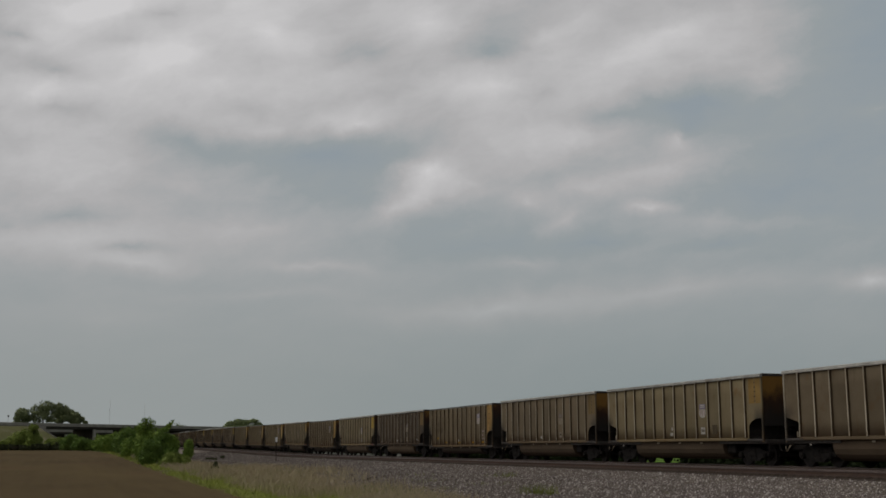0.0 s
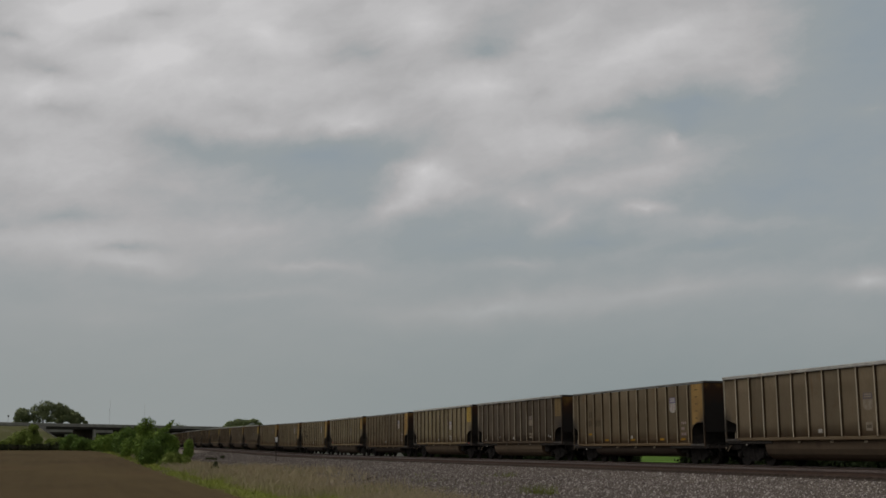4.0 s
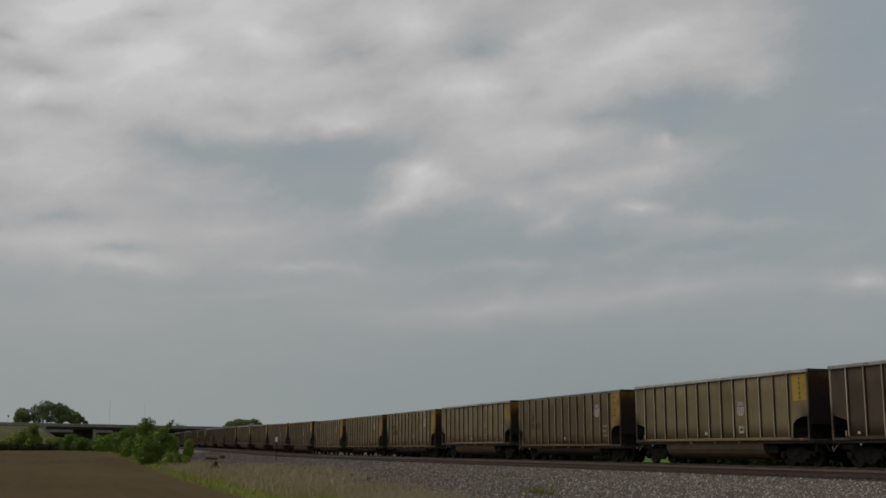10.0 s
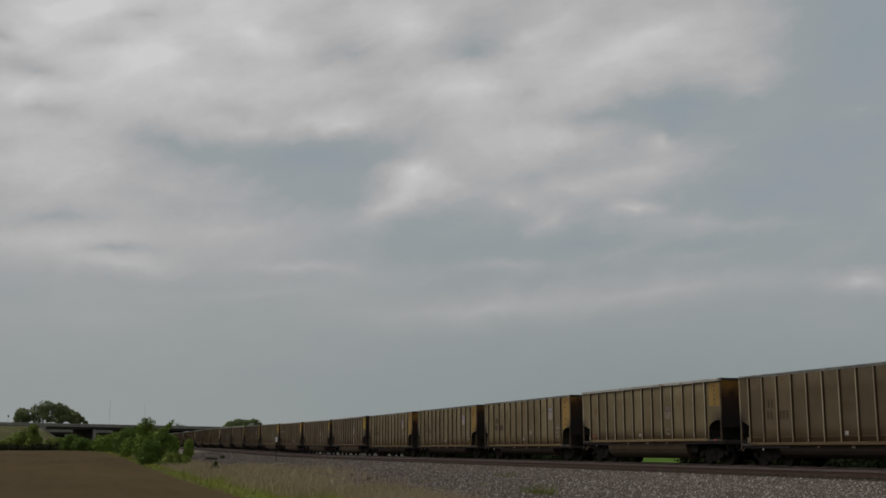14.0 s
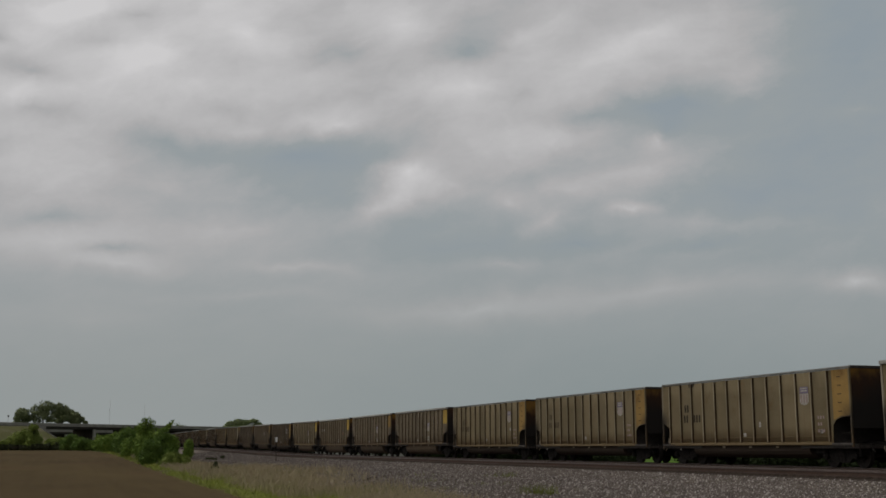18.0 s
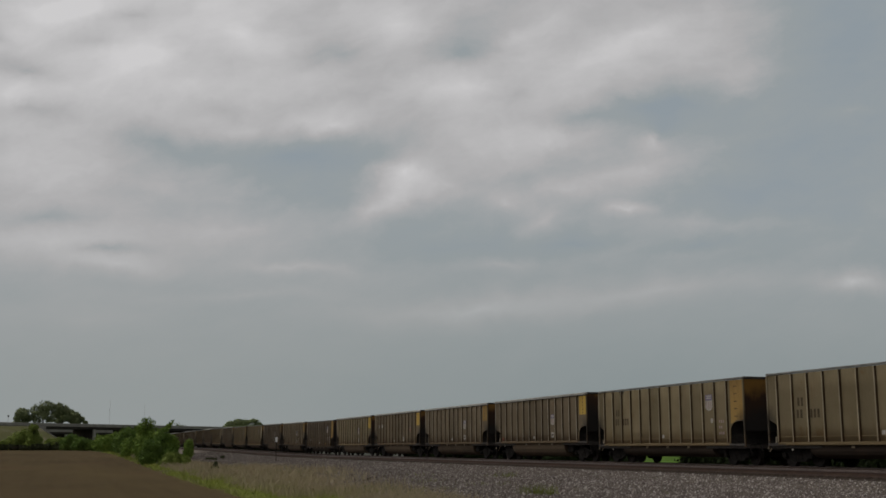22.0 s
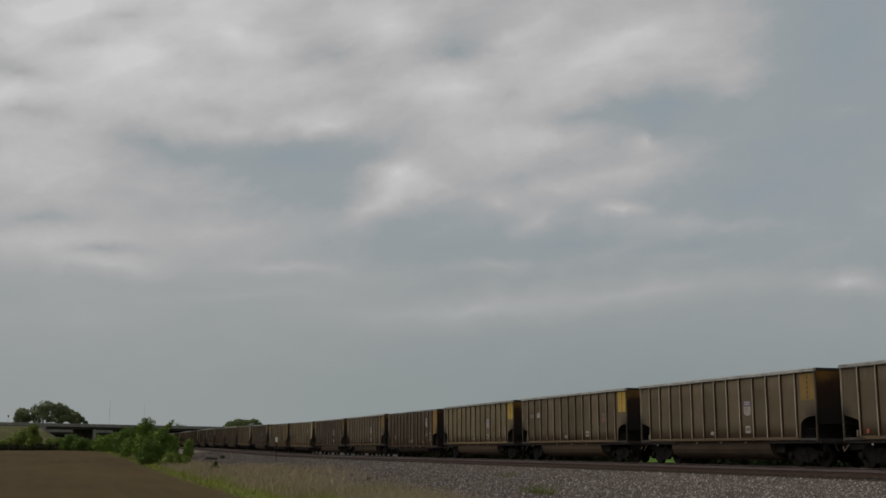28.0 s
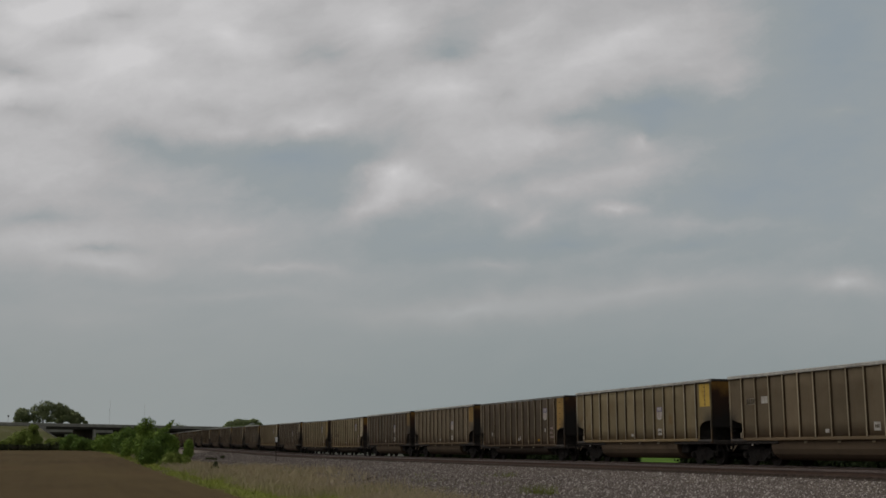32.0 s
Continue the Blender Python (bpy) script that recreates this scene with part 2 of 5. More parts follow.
# ---------------------------------------------------------------- mesh tools
def mesh_object(name, bm, material, parent=None, smooth=False):
    me = bpy.data.meshes.new(name)
    bm.to_mesh(me)
    bm.free()
    for m in material if isinstance(material, (list, tuple)) else (material,):
        me.materials.append(m)
    if smooth:
        me.shade_smooth()
    ob = new(name, me)
    ob.parent = parent
    return ob


def part(name, bm, material, parent, label="", smooth=False):
    return tagged(mesh_object(name, bm, material, parent, smooth), label)


def raw_object(name, verts, faces, material, smooth=False):
    """One mesh out of numpy arrays."""
    me = bpy.data.meshes.new(name)
    me.from_pydata(verts, [], faces)
    for m in material if isinstance(material, (list, tuple)) else (material,):
        me.materials.append(m)
    if smooth:
        me.shade_smooth()
    return new(name, me)


def box(bm, lo, hi, bevel=0.0):
    """A box from corner to corner, its edges rounded off by bevel."""
    lo, hi = Vector(lo), Vector(hi)
    made = bmesh.ops.create_cube(bm, size=1.0, matrix=Matrix.Translation((lo + hi) / 2) @ Matrix.Diagonal((*(hi - lo), 1)))["verts"]
    if bevel:
        edges = list({e for v in made for e in v.link_edges})
        bmesh.ops.bevel(bm, geom=edges, offset=bevel, segments=1, affect="EDGES")
    return bm


def prism(bm, outline, axis, lo, hi):
    """A plate: a 2D outline, pushed from lo to hi along the axis (0 x, 1 y, 2 z)."""
    def at(u, v, w):
        p = [u, v]
        p.insert(axis, w)
        return Vector(p)
    a = [bm.verts.new(at(u, v, lo)) for u, v in outline]
    b = [bm.verts.new(at(u, v, hi)) for u, v in outline]
    n = len(outline)
    bm.faces.new(a[::-1]), bm.faces.new(b)
    for i in range(n):
        bm.faces.new((a[i], a[(i + 1) % n], b[(i + 1) % n], b[i]))
    bmesh.ops.recalc_face_normals(bm, faces=bm.faces)
    return bm


def rod(bm, a, b, r, sides=8, r2=None):
    a, b = Vector(a), Vector(b)
    m = Matrix.Translation((a + b) / 2) @ (b - a).to_track_quat("Z", "Y").to_matrix().to_4x4()
    bmesh.ops.create_cone(bm, cap_ends=True, segments=sides, radius1=r, radius2=r if r2 is None else r2, depth=(b - a).length, matrix=m)
    return bm


def B():
    return bmesh.new()


# ---------------------------------------------------------------- ground
RAIL_Z = 0.852          # top of the rails
TRAIN_X, SPUR_X = 29.83, 25.70   # centre lines of the train's track and of the empty one


def smooth_step(a, b, v):
    v = np.clip((v - a) / (b - a), 0, 1)
    return v * v * (3 - 2 * v)


def rise(y):
    """The railway climbs gently on its way to the bridge."""
    return 1.15 * (1 - np.exp(-(np.maximum(0.0, np.asarray(y, float) - 125) / 105) ** 1.35))


def bend(y):
    """And it swings slightly away from the field."""
    return 0.000045 * np.clip(np.asarray(y, float) - 150, 0, 160) ** 2


def ground_z(x, y):
    """Height of the land: a field that rises gently, a bank up to the railway, a level bed and a meadow behind it."""
    x, y = np.asarray(x, float), np.asarray(y, float)
    field = 0.95 * smooth_step(38, 170, y) + 0.10 * smooth_step(170, 320, y)
    bank = field + (0.40 - field) * smooth_step(6, 20.4, x)
    z = np.where(x < 6, field, bank)
    z = z + (0.635 - z) * smooth_step(20.4, 22.9, x)
    z = z + (0.42 - z) * smooth_step(32.3, 35.5, x) + rise(y) * smooth_step(13, 22.9, x)
    return z + 0.02 * np.sin(x * 2.1 + np.sin(y * 0.7)) * smooth_step(6, 8, x) * (1 - smooth_step(20, 21, x))


def build_ground():
    xs = np.unique(np.concatenate([np.linspace(-4500, -60, 30), np.linspace(-60, 5, 30), np.linspace(5, 36, 63), np.linspace(36, 120, 20), np.linspace(120, 4500, 30)]))
    ys = np.unique(np.concatenate([np.linspace(-3500, -20, 20), np.linspace(-20, 120, 71), np.linspace(120, 400, 57), np.linspace(400, 4900, 40)]))
    gx, gy = np.meshgrid(xs, ys)
    v = np.stack([gx, gy, ground_z(gx, gy)], -1).reshape(-1, 3)
    w, h = len(xs), len(ys)
    i = (np.arange(h - 1)[:, None] * w + np.arange(w - 1)).ravel()
    f = np.stack([i, i + 1, i + w + 1, i + w], -1)
    ob = raw_object("ground", v.tolist(), f.tolist(), M_GROUND, True)
    tagged(ob, "brown tilled field, dry grass bank and grey gravel beside the railway", "ground", kind="structure")


build_ground()


# ---------------------------------------------------------------- the railway
def rail_mesh():
    """A rail's profile, drawn out along the line's climb and bend."""
    prof = [(-0.075, 0), (0.075, 0), (0.075, 0.012), (0.012, 0.03), (0.012, 0.125), (0.036, 0.138), (0.036, 0.170), (0.028, 0.178),
            (-0.028, 0.178), (-0.036, 0.170), (-0.036, 0.138), (-0.012, 0.125), (-0.012, 0.03), (-0.075, 0.012)]
    bm, rings = B(), []
    for y in [-60, 60] + list(range(120, 430, 10)) + [520, 700, 900]:
        rings.append([bm.verts.new((x + float(bend(y)), y, z + float(rise(y)))) for x, z in prof])
    n = len(prof)
    for a, b in zip(rings, rings[1:]):
        for i in range(n):
            bm.faces.new((a[i], b[i], b[(i + 1) % n], a[(i + 1) % n])).material_index = 1 if 5 <= i <= 9 else 0
    bm.faces.new(rings[0]), bm.faces.new(rings[-1][::-1])
    bmesh.ops.recalc_face_normals(bm, faces=bm.faces)
    return bm


def tie_mesh():
    return box(B(), (-1.3, -0.115, -0.18), (1.3, 0.115, 0.0), 0.012)


def build_track(centre, label):
    root = tagged(new("railway_track"), label, "railway track", kind="structure")
    root.location = (centre, 0, RAIL_Z - 0.178)
    for side in (-0.755, 0.755):
        r = part("rail", rail_mesh(), (M_RAIL, M_RAILHEAD), root)
        r.location.x = side
    tie = part("tie", tie_mesh(), M_TIE, root)
    rnd = random.Random(int(centre * 10))
    near = [20 + 0.5 * i for i in range(150)]
    tie.location = (0, near[0], 0)
    for y in near[1:]:
        o = new("tie", tie.data)
        o.parent, o.location, o.rotation_euler = root, (rnd.uniform(-0.03, 0.03), y + rnd.uniform(-0.03, 0.03), rnd.uniform(-0.012, 0.0)), (0, 0, rnd.uniform(-0.02, 0.02))
    v, f = [], []
    corner = np.array([(x, y, z) for x in (-1.3, 1.3) for y in (-0.115, 0.115) for z in (-0.18, 0.0)])
    quads = np.array([(0, 1, 3, 2), (4, 6, 7, 5), (0, 4, 5, 1), (2, 3, 7, 6), (1, 5, 7, 3), (0, 2, 6, 4)])
    for n, y in enumerate([-60 + 0.5 * i for i in range(160)] + [95 + 0.5 * i for i in range(1300)]):
        v.append(corner + (float(bend(y)), y, float(rise(y)))), f.append(quads + 8 * n)
    o = raw_object("far_ties", np.concatenate(v).tolist(), np.concatenate(f).tolist(), M_TIE)
    o.parent = root
    tagged(o, kind="stuff")


build_track(TRAIN_X, "rusty railway track on timber ties under the train")
build_track(SPUR_X, "empty rusty railway track on timber ties in gravel")

# ---------------------------------------------------------------- the train
PITCH_LENGTH = 16.18
HALF = 7.225            # half the body's length
SLACK = {0: 0.14}       # play in the couplers
FIRST = 90.933          # where the end of hopper 0 stands at the start
TOP = 3.86


def travelled(t):
    return 7.09618 * t - 0.037388 * t ** 2 + 7.568e-4 * t ** 3 - 7.0e-6 * t ** 4


RIBS = {"flat": [HALF - 0.80 - 1.025 * i for i in range(13)], "tub": [6.12 - 1.022 * i for i in range(13)]}


def wheelset(parent, y):
    bm = B()
    rod(bm, (-1.05, 0, 0), (1.05, 0, 0), 0.085, 10)
    for s in (-1, 1):
        for r, a, b in ((0.457, 0.70, 0.82), (0.485, 0.68, 0.705), (0.19, 0.82, 0.90)):
            rod(bm, (s * a, 0, 0), (s * b, 0, 0), r, 24)
        for i in range(6):
            q = i * math.pi / 3
            rod(bm, (s * 0.815, 0.30 * math.cos(q), 0.30 * math.sin(q)), (s * 0.835, 0.30 * math.cos(q), 0.30 * math.sin(q)), 0.03, 6)
    o = part("wheelset", bm, M_WHEEL, parent)
    o.location = (0, y, 0.457)
    return o


def truck(root, y):
    """A two-axle bogie: cast side frames, springs, bolster and wheelsets."""
    bm = B()
    box(bm, (-1.15, y - 0.22, 0.42), (1.15, y + 0.22, 0.72), 0.04)
    t = part("truck", bm, M_TRUCK, root)
    for s in (-1, 1):
        bm = B()
        x0, x1 = (0.93, 1.10) if s > 0 else (-1.10, -0.93)
        outline = [(y - 1.18, 0.42), (y - 1.18, 0.60), (y - 0.72, 0.66), (y - 0.45, 0.80), (y + 0.45, 0.80), (y + 0.72, 0.66), (y + 1.18, 0.60), (y + 1.18, 0.42),
                   (y + 0.72, 0.42), (y + 0.42, 0.20), (y - 0.42, 0.20), (y - 0.72, 0.42)]
        prism(bm, outline, 0, x0, x1)
        part("side_frame", bm, M_TRUCK, t)
        bm = B()
        for dy in (-0.2, 0, 0.2):
            rod(bm, (s * 1.06, y + dy, 0.26), (s * 1.06, y + dy, 0.56), 0.08, 10)
        part("spring_nest", bm, M_TRUCK, t)
        for dy in (-0.89, 0.89):
            bm = B()
            rod(bm, (s * 1.02, y + dy, 0.457), (s * 1.20, y + dy, 0.457), 0.13, 12)
            rod(bm, (s * 1.20, y + dy, 0.457), (s * 1.23, y + dy, 0.457), 0.07, 8)
            part("axle_bearing", bm, M_TRUCK, t)
    for dy in (-0.89, 0.89):
        wheelset(t, y + dy)
    return t


def bulged(bm, a, b, lo, hi):
    """A side sheet between two ribs, pushed slightly outwards by years of coal."""
    n, m = 6, 4
    grid = []
    for i in range(n + 1):
        u = i / n
        grid.append([bm.verts.new((-1.566 - 0.012 * math.sin(math.pi * u), a + (b - a) * u, lo + (hi - lo) * j / m)) for j in range(m + 1)])
    for i in range(n):
        for j in range(m):
            bm.faces.new((grid[i][j], grid[i + 1][j], grid[i + 1][j + 1], grid[i][j + 1]))
    back = [bm.verts.new((-1.535, y, z)) for y, z in ((a, lo), (b, lo), (b, hi), (a, hi))]
    bm.faces.new(back)
    bm.faces.new([grid[i][0] for i in range(n, -1, -1)] + back[0:2])
    bm.faces.new([grid[i][m] for i in range(n + 1)] + back[2:4])
    bmesh.ops.recalc_face_normals(bm, faces=bm.faces)
    for f in bm.faces:
        f.smooth = len(f.verts) == 4


def hopper(kind):
    """A bathtub coal hopper. Its near side has every bay and rib as a piece. kind: 'tub' with a deep pale belly, 'flat' with a deeper side."""
    deep = kind == "flat"
    sill = 0.90 if deep else 1.10
    top = TOP if deep else TOP + 0.05
    paint = M_OLIVE if deep else M_TAN
    root = new("coal_hopper")
    reach = {1: 7.225, -1: 7.225} if deep else {1: 7.19, -1: 7.43}     # from the middle to either end
    far_end, near_end = reach[1], -reach[-1]
    ribs = RIBS[kind]
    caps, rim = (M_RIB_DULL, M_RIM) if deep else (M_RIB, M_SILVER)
    # near side, bay by bay
    foot = (1.06, 0.74) if deep else (0.92, 0.62)
    edges = [far_end] + ribs + [near_end]
    for i, (a, b) in enumerate(zip(edges, edges[1:])):
        bm = B()
        if i == 0:
            prism(bm, [(a - 0.02, sill + foot[0]), (a - 0.02, top - 0.1), (b, top - 0.1), (b, sill + 0.06), (b + 0.10, sill + 0.06), (b + 0.10, sill + foot[1]), (b + 0.24, sill + foot[1] + 0.10)], 0, -1.57, -1.54)
        elif i == len(edges) - 2:
            prism(bm, [(a, sill + 0.06), (a, top - 0.1), (b + 0.02, top - 0.1), (b + 0.02, sill + foot[0]), (a - 0.72, sill + foot[0] - 0.02), (a - 0.36, sill + foot[0] - 0.14),
                       (a - 0.18, sill + foot[1]), (a - 0.13, sill + 0.06)], 0, -1.57, -1.54)
        else:
            bulged(bm, a, b, sill + 0.06, top - 0.1)
        part("side_panel", bm, paint, root)
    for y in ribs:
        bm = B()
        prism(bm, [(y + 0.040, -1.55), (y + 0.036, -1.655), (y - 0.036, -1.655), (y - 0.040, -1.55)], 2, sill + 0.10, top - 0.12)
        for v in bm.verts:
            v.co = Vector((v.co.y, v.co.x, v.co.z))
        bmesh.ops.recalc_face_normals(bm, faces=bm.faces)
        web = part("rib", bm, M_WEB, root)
        # Pale cap on dark web: the rib's highlight and shade are in the paint.
        part("rib_cap", box(B(), (-1.662, y - 0.033, sill + 0.10), (-1.656, y + 0.033, top - 0.12)), caps, web, "pale worn edge of the rib, highlight painted in")
    if deep:
        part("seam_bead", box(B(), (-1.590, ribs[-1], sill + 0.30), (-1.57, ribs[0], sill + 0.325)), paint, root)
    # chords, sills, posts
    chord = 0.09 if deep else 0.14
    for s in (-1, 1):
        x0, x1 = sorted((s * 1.52, s * (1.60 if deep else 1.66)))
        part("top_chord", box(B(), (x0, near_end - 0.01, top - chord), (x1, far_end + 0.01, top), 0.02), rim, root, "dull grey metal rim")
        x0, x1 = sorted((s * 1.50, s * 1.62))
        part("side_sill", box(B(), (x0, ribs[-1] - 0.12, sill - 0.03), (x1, ribs[0] + 0.10, sill + 0.10), 0.015), paint, root)
        for e, y in ((-1, near_end), (1, far_end - 0.09)):
            x0, x1 = sorted((s * 1.53, s * 1.61))
            part("corner_post", box(B(), (x0, y, sill - 0.10), (x1, y + 0.09, top - 0.10), 0.012), caps if e > 0 else paint, root)
    bm = box(B(), (1.54, near_end + 0.02, sill + 0.06), (1.57, far_end - 0.02, top - 0.1))
    for y in ribs:
        box(bm, (1.57, y - 0.05, sill + 0.1), (1.645, y + 0.05, top - 0.12))
    part("side_wall", bm, paint, root)
    # sooty slope sheets and hollow ends behind the openings
    for e in (-1, 1):
        span = reach[e]
        y0, y1 = sorted((e * (span - 0.03), e * (span - 0.06)))
        part("end_sheet", box(B(), (-1.53, y0, sill + 0.60), (1.53, y1, top - 0.08)), M_END, root, "yellow-brown end sheet blackened with coal soot and painted gap shade")
        part("end_chord", box(B(), (-1.55, min(e * span, e * (span - 0.12)), top - 0.10), (1.55, max(e * span, e * (span - 0.12)), top + 0.012), 0.015), M_SOOT, root, "black end rim")
        bm = B()
        prism(bm, [(e * (span - 0.07), sill + 1.14), (e * (span - 1.30), sill + 1.02), (e * (span - 2.3), sill + 0.05), (e * (span - 2.3), sill), (e * (span - 1.34), sill + 0.98), (e * (span - 0.07), sill + 1.08)], 0, -1.50, 1.50)
        part("slope_sheet", bm, M_SOOT, root, "black slope sheet")
        y0, y1 = sorted((e * 3.8, e * (span + 0.02)))
        part("end_platform", box(B(), (-1.50, y0, sill - 0.16), (1.50, y1, sill + 0.02), 0.02), M_SOOT, root)
        # side lip that closes the opening below
        y0, y1 = sorted((e * (span - 1.25), e * (span - 0.01)))
        part("corner_lip", box(B(), (-1.62, y0, sill - 0.05), (-1.55, y1, sill + 0.05), 0.01), M_SOOT, root)
        y0, y1 = sorted((e * (span - 0.2), e * (span + 0.62)))
        bm = box(B(), (-0.16, y0, 0.66), (0.16, y1, 0.98), 0.03)
        box(bm, (-0.20, min(e * (span + 0.5), e * (span + 0.85)), 0.68), (0.20, max(e * (span + 0.5), e * (span + 0.85)), 0.96), 0.05)
        part("coupler", bm, M_TRUCK, root)
        bm = B()
        rod(bm, (-1.45, e * (span + 0.16), 0.90), (-0.2, e * (span + 0.16), 0.92), 0.022, 6)
        lever = part("uncoupling_lever", bm, M_TRUCK, root)
        part("lever_handle", rod(B(), (-1.45, e * (span + 0.16), 0.90), (-1.47, e * (span + 0.22), 0.60), 0.022, 6), M_TRUCK, lever)
        bm, hang = B(), [(-1.05, 0.30, 0.92), (-1.10, 0.42, 0.84), (-1.12, 0.50, 0.72), (-1.12, 0.62, 0.62)]
        for a, b in zip(hang, hang[1:]):
            rod(bm, (a[0], e * (span + a[1]), a[2]), (b[0], e * (span + b[1]), b[2]), 0.028, 7)
        part("air_hose", bm, M_FADED if e > 0 else M_TRUCK, root, "pale dusty air hose" if e > 0 else "")
        if e > 0:
            part("hose_bracket", box(B(), (-1.50, span + 0.14, 0.70), (-1.47, span + 0.20, 0.82), 0.008), M_FADED, root, "pale hose bracket")
        for z in (sill + 0.12, sill + 0.42):
            part("grab_iron", rod(B(), (-1.64, e * (span - 0.05), z), (-1.64, e * (span - 0.50), z), 0.010, 5), M_TRUCK, root)
        # Added black plate that stands in for the dark of the hollow end.
        part("bulkhead", box(B(), (-1.46, min(e * (span - 1.32), e * (span - 1.36)), sill), (1.46, max(e * (span - 1.32), e * (span - 1.36)), sill + 1.0)), M_SOOT, root)
        truck(root, e * 5.85)
    # belly
    bm = B()
    low = 0.28 if not deep else 0.36
    prof, (fore, aft) = [], (-3.95, 4.35) if not deep else (-4.3, 4.6)
    for i in range(11):
        a = math.pi * i / 10
        prof.append((-0.78 - 0.68 * math.cos(a), sill - 0.02 - (sill - low) * math.sin(a) ** 0.7))
    prism(bm, prof, 1, fore, aft)
    more = [(-x, z) for x, z in prof][::-1]
    prism(bm, more, 1, fore, aft)
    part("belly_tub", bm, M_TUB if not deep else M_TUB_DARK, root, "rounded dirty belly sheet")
    part("brake_cylinder_box", box(B(), (-1.25, fore - 0.75, 0.52), (1.25, fore - 0.06, sill - 0.12), 0.05), M_TRUCK, root)
    part("brake_lever", box(B(), (-1.60, ribs[0] + 0.20, sill + 0.08), (-1.56, ribs[0] + 0.29, sill + 0.32), 0.01), M_FADED, root, "pale worn brake lever")
    bm = rod(B(), (-0.95, 4.9, 0.62), (-0.95, 5.6, 0.62), 0.17, 12)
    part("air_reservoir", bm, M_TRUCK, root)
    part("brake_rod", rod(B(), (-0.9, -5.0, 0.40), (-0.9, 5.0, 0.42), 0.025, 6), M_TRUCK, root)
    part("centre_sill", box(B(), (-0.16, near_end, 0.72), (0.16, far_end, 1.0)), M_TRUCK, root)
    part("white_tag", box(B(), (-1.53, far_end - 1.59, sill - 0.24), (-1.50, far_end - 1.51, sill - 0.17)), M_WHITE, root)
    for y in (-2.2, -0.2, 1.9):
        part("reflector", box(B(), (-1.50, y - 0.09, sill - 0.14), (-1.47, y + 0.09, sill - 0.06)), M_RIB, root)
    # yellow end of the bay that turns
    y1, y0 = ribs[-1] - (0.26 if not deep else 0.24), near_end + 0.09
    bm = B()
    if deep:
        prism(bm, [(y1, sill + 0.93), (y1, top - 0.12), (y0, top - 0.12), (y0, sill + 1.09), (y1 - 0.42, sill + 1.07), (y1 - 0.12, sill + 0.95)], 0, -1.576, -1.571)
        panel = part("yellow_end_panel", bm, M_YELLOW, root, "faded yellow paint on the end bay")
        m = y1 + (y0 - y1) * 0.42
        for z in (2.15, 2.48, 2.81, 3.14, 3.47):
            part("panel_rung", box(B(), (-1.590, m - 0.11, z - 0.018), (-1.576, m + 0.11, z + 0.018)), M_WEB, panel, "dark rusty rung across the yellow paint")
    else:
        m = (y0 + y1) / 2
        prism(bm, [(y1, 2.66), (y1, top - 0.20), (m + 0.03, top - 0.20), (m + 0.03, 2.66)], 0, -1.576, -1.571)
        prism(bm, [(m - 0.03, 2.66), (m - 0.03, top - 0.20), (y0, top - 0.20), (y0, 2.66)], 0, -1.576, -1.571)
        panel = part("yellow_end_panel", bm, M_YELLOW, root, "faded yellow paint on the end bay")
        for i in range(5):
            z = 2.76 + 0.20 * i
            part("panel_rung", box(B(), (-1.586, m - 0.055, z - 0.022), (-1.576, m + 0.055, z + 0.022)), M_WEB, panel, "dark rusty rung across the yellow paint")
    # brake wheel at the far end
    bm = B()
    for i in range(12):
        a, b = math.tau * i / 12, math.tau * (i + 1) / 12
        rod(bm, (0.5 + 0.28 * math.cos(a), far_end + 0.14, 2.4 + 0.28 * math.sin(a)), (0.5 + 0.28 * math.cos(b), far_end + 0.14, 2.4 + 0.28 * math.sin(b)), 0.018, 5)
    rod(bm, (0.5, far_end - 0.03, 2.4), (0.5, far_end + 0.16, 2.4), 0.03, 6)
    rod(bm, (0.22, far_end + 0.14, 2.4), (0.78, far_end + 0.14, 2.4), 0.015, 5)
    part("brake_wheel", bm, M_TRUCK, root)
    return root


def plate(root, name, y, z, w, h, material, label="", depth=0.0):
    """A thin painted panel on the near side; y is its middle."""
    x = -1.588 - depth
    return part(name, prism(B(), [(y + w / 2, z - h / 2), (y + w / 2, z + h / 2), (y - w / 2, z + h / 2), (y - w / 2, z - h / 2)], 0, x - 0.004, x), material, root, label)


def bay(i, kind):
    """The middle of the i-th bay between two ribs."""
    return (RIBS[kind][i] + RIBS[kind][i + 1]) / 2


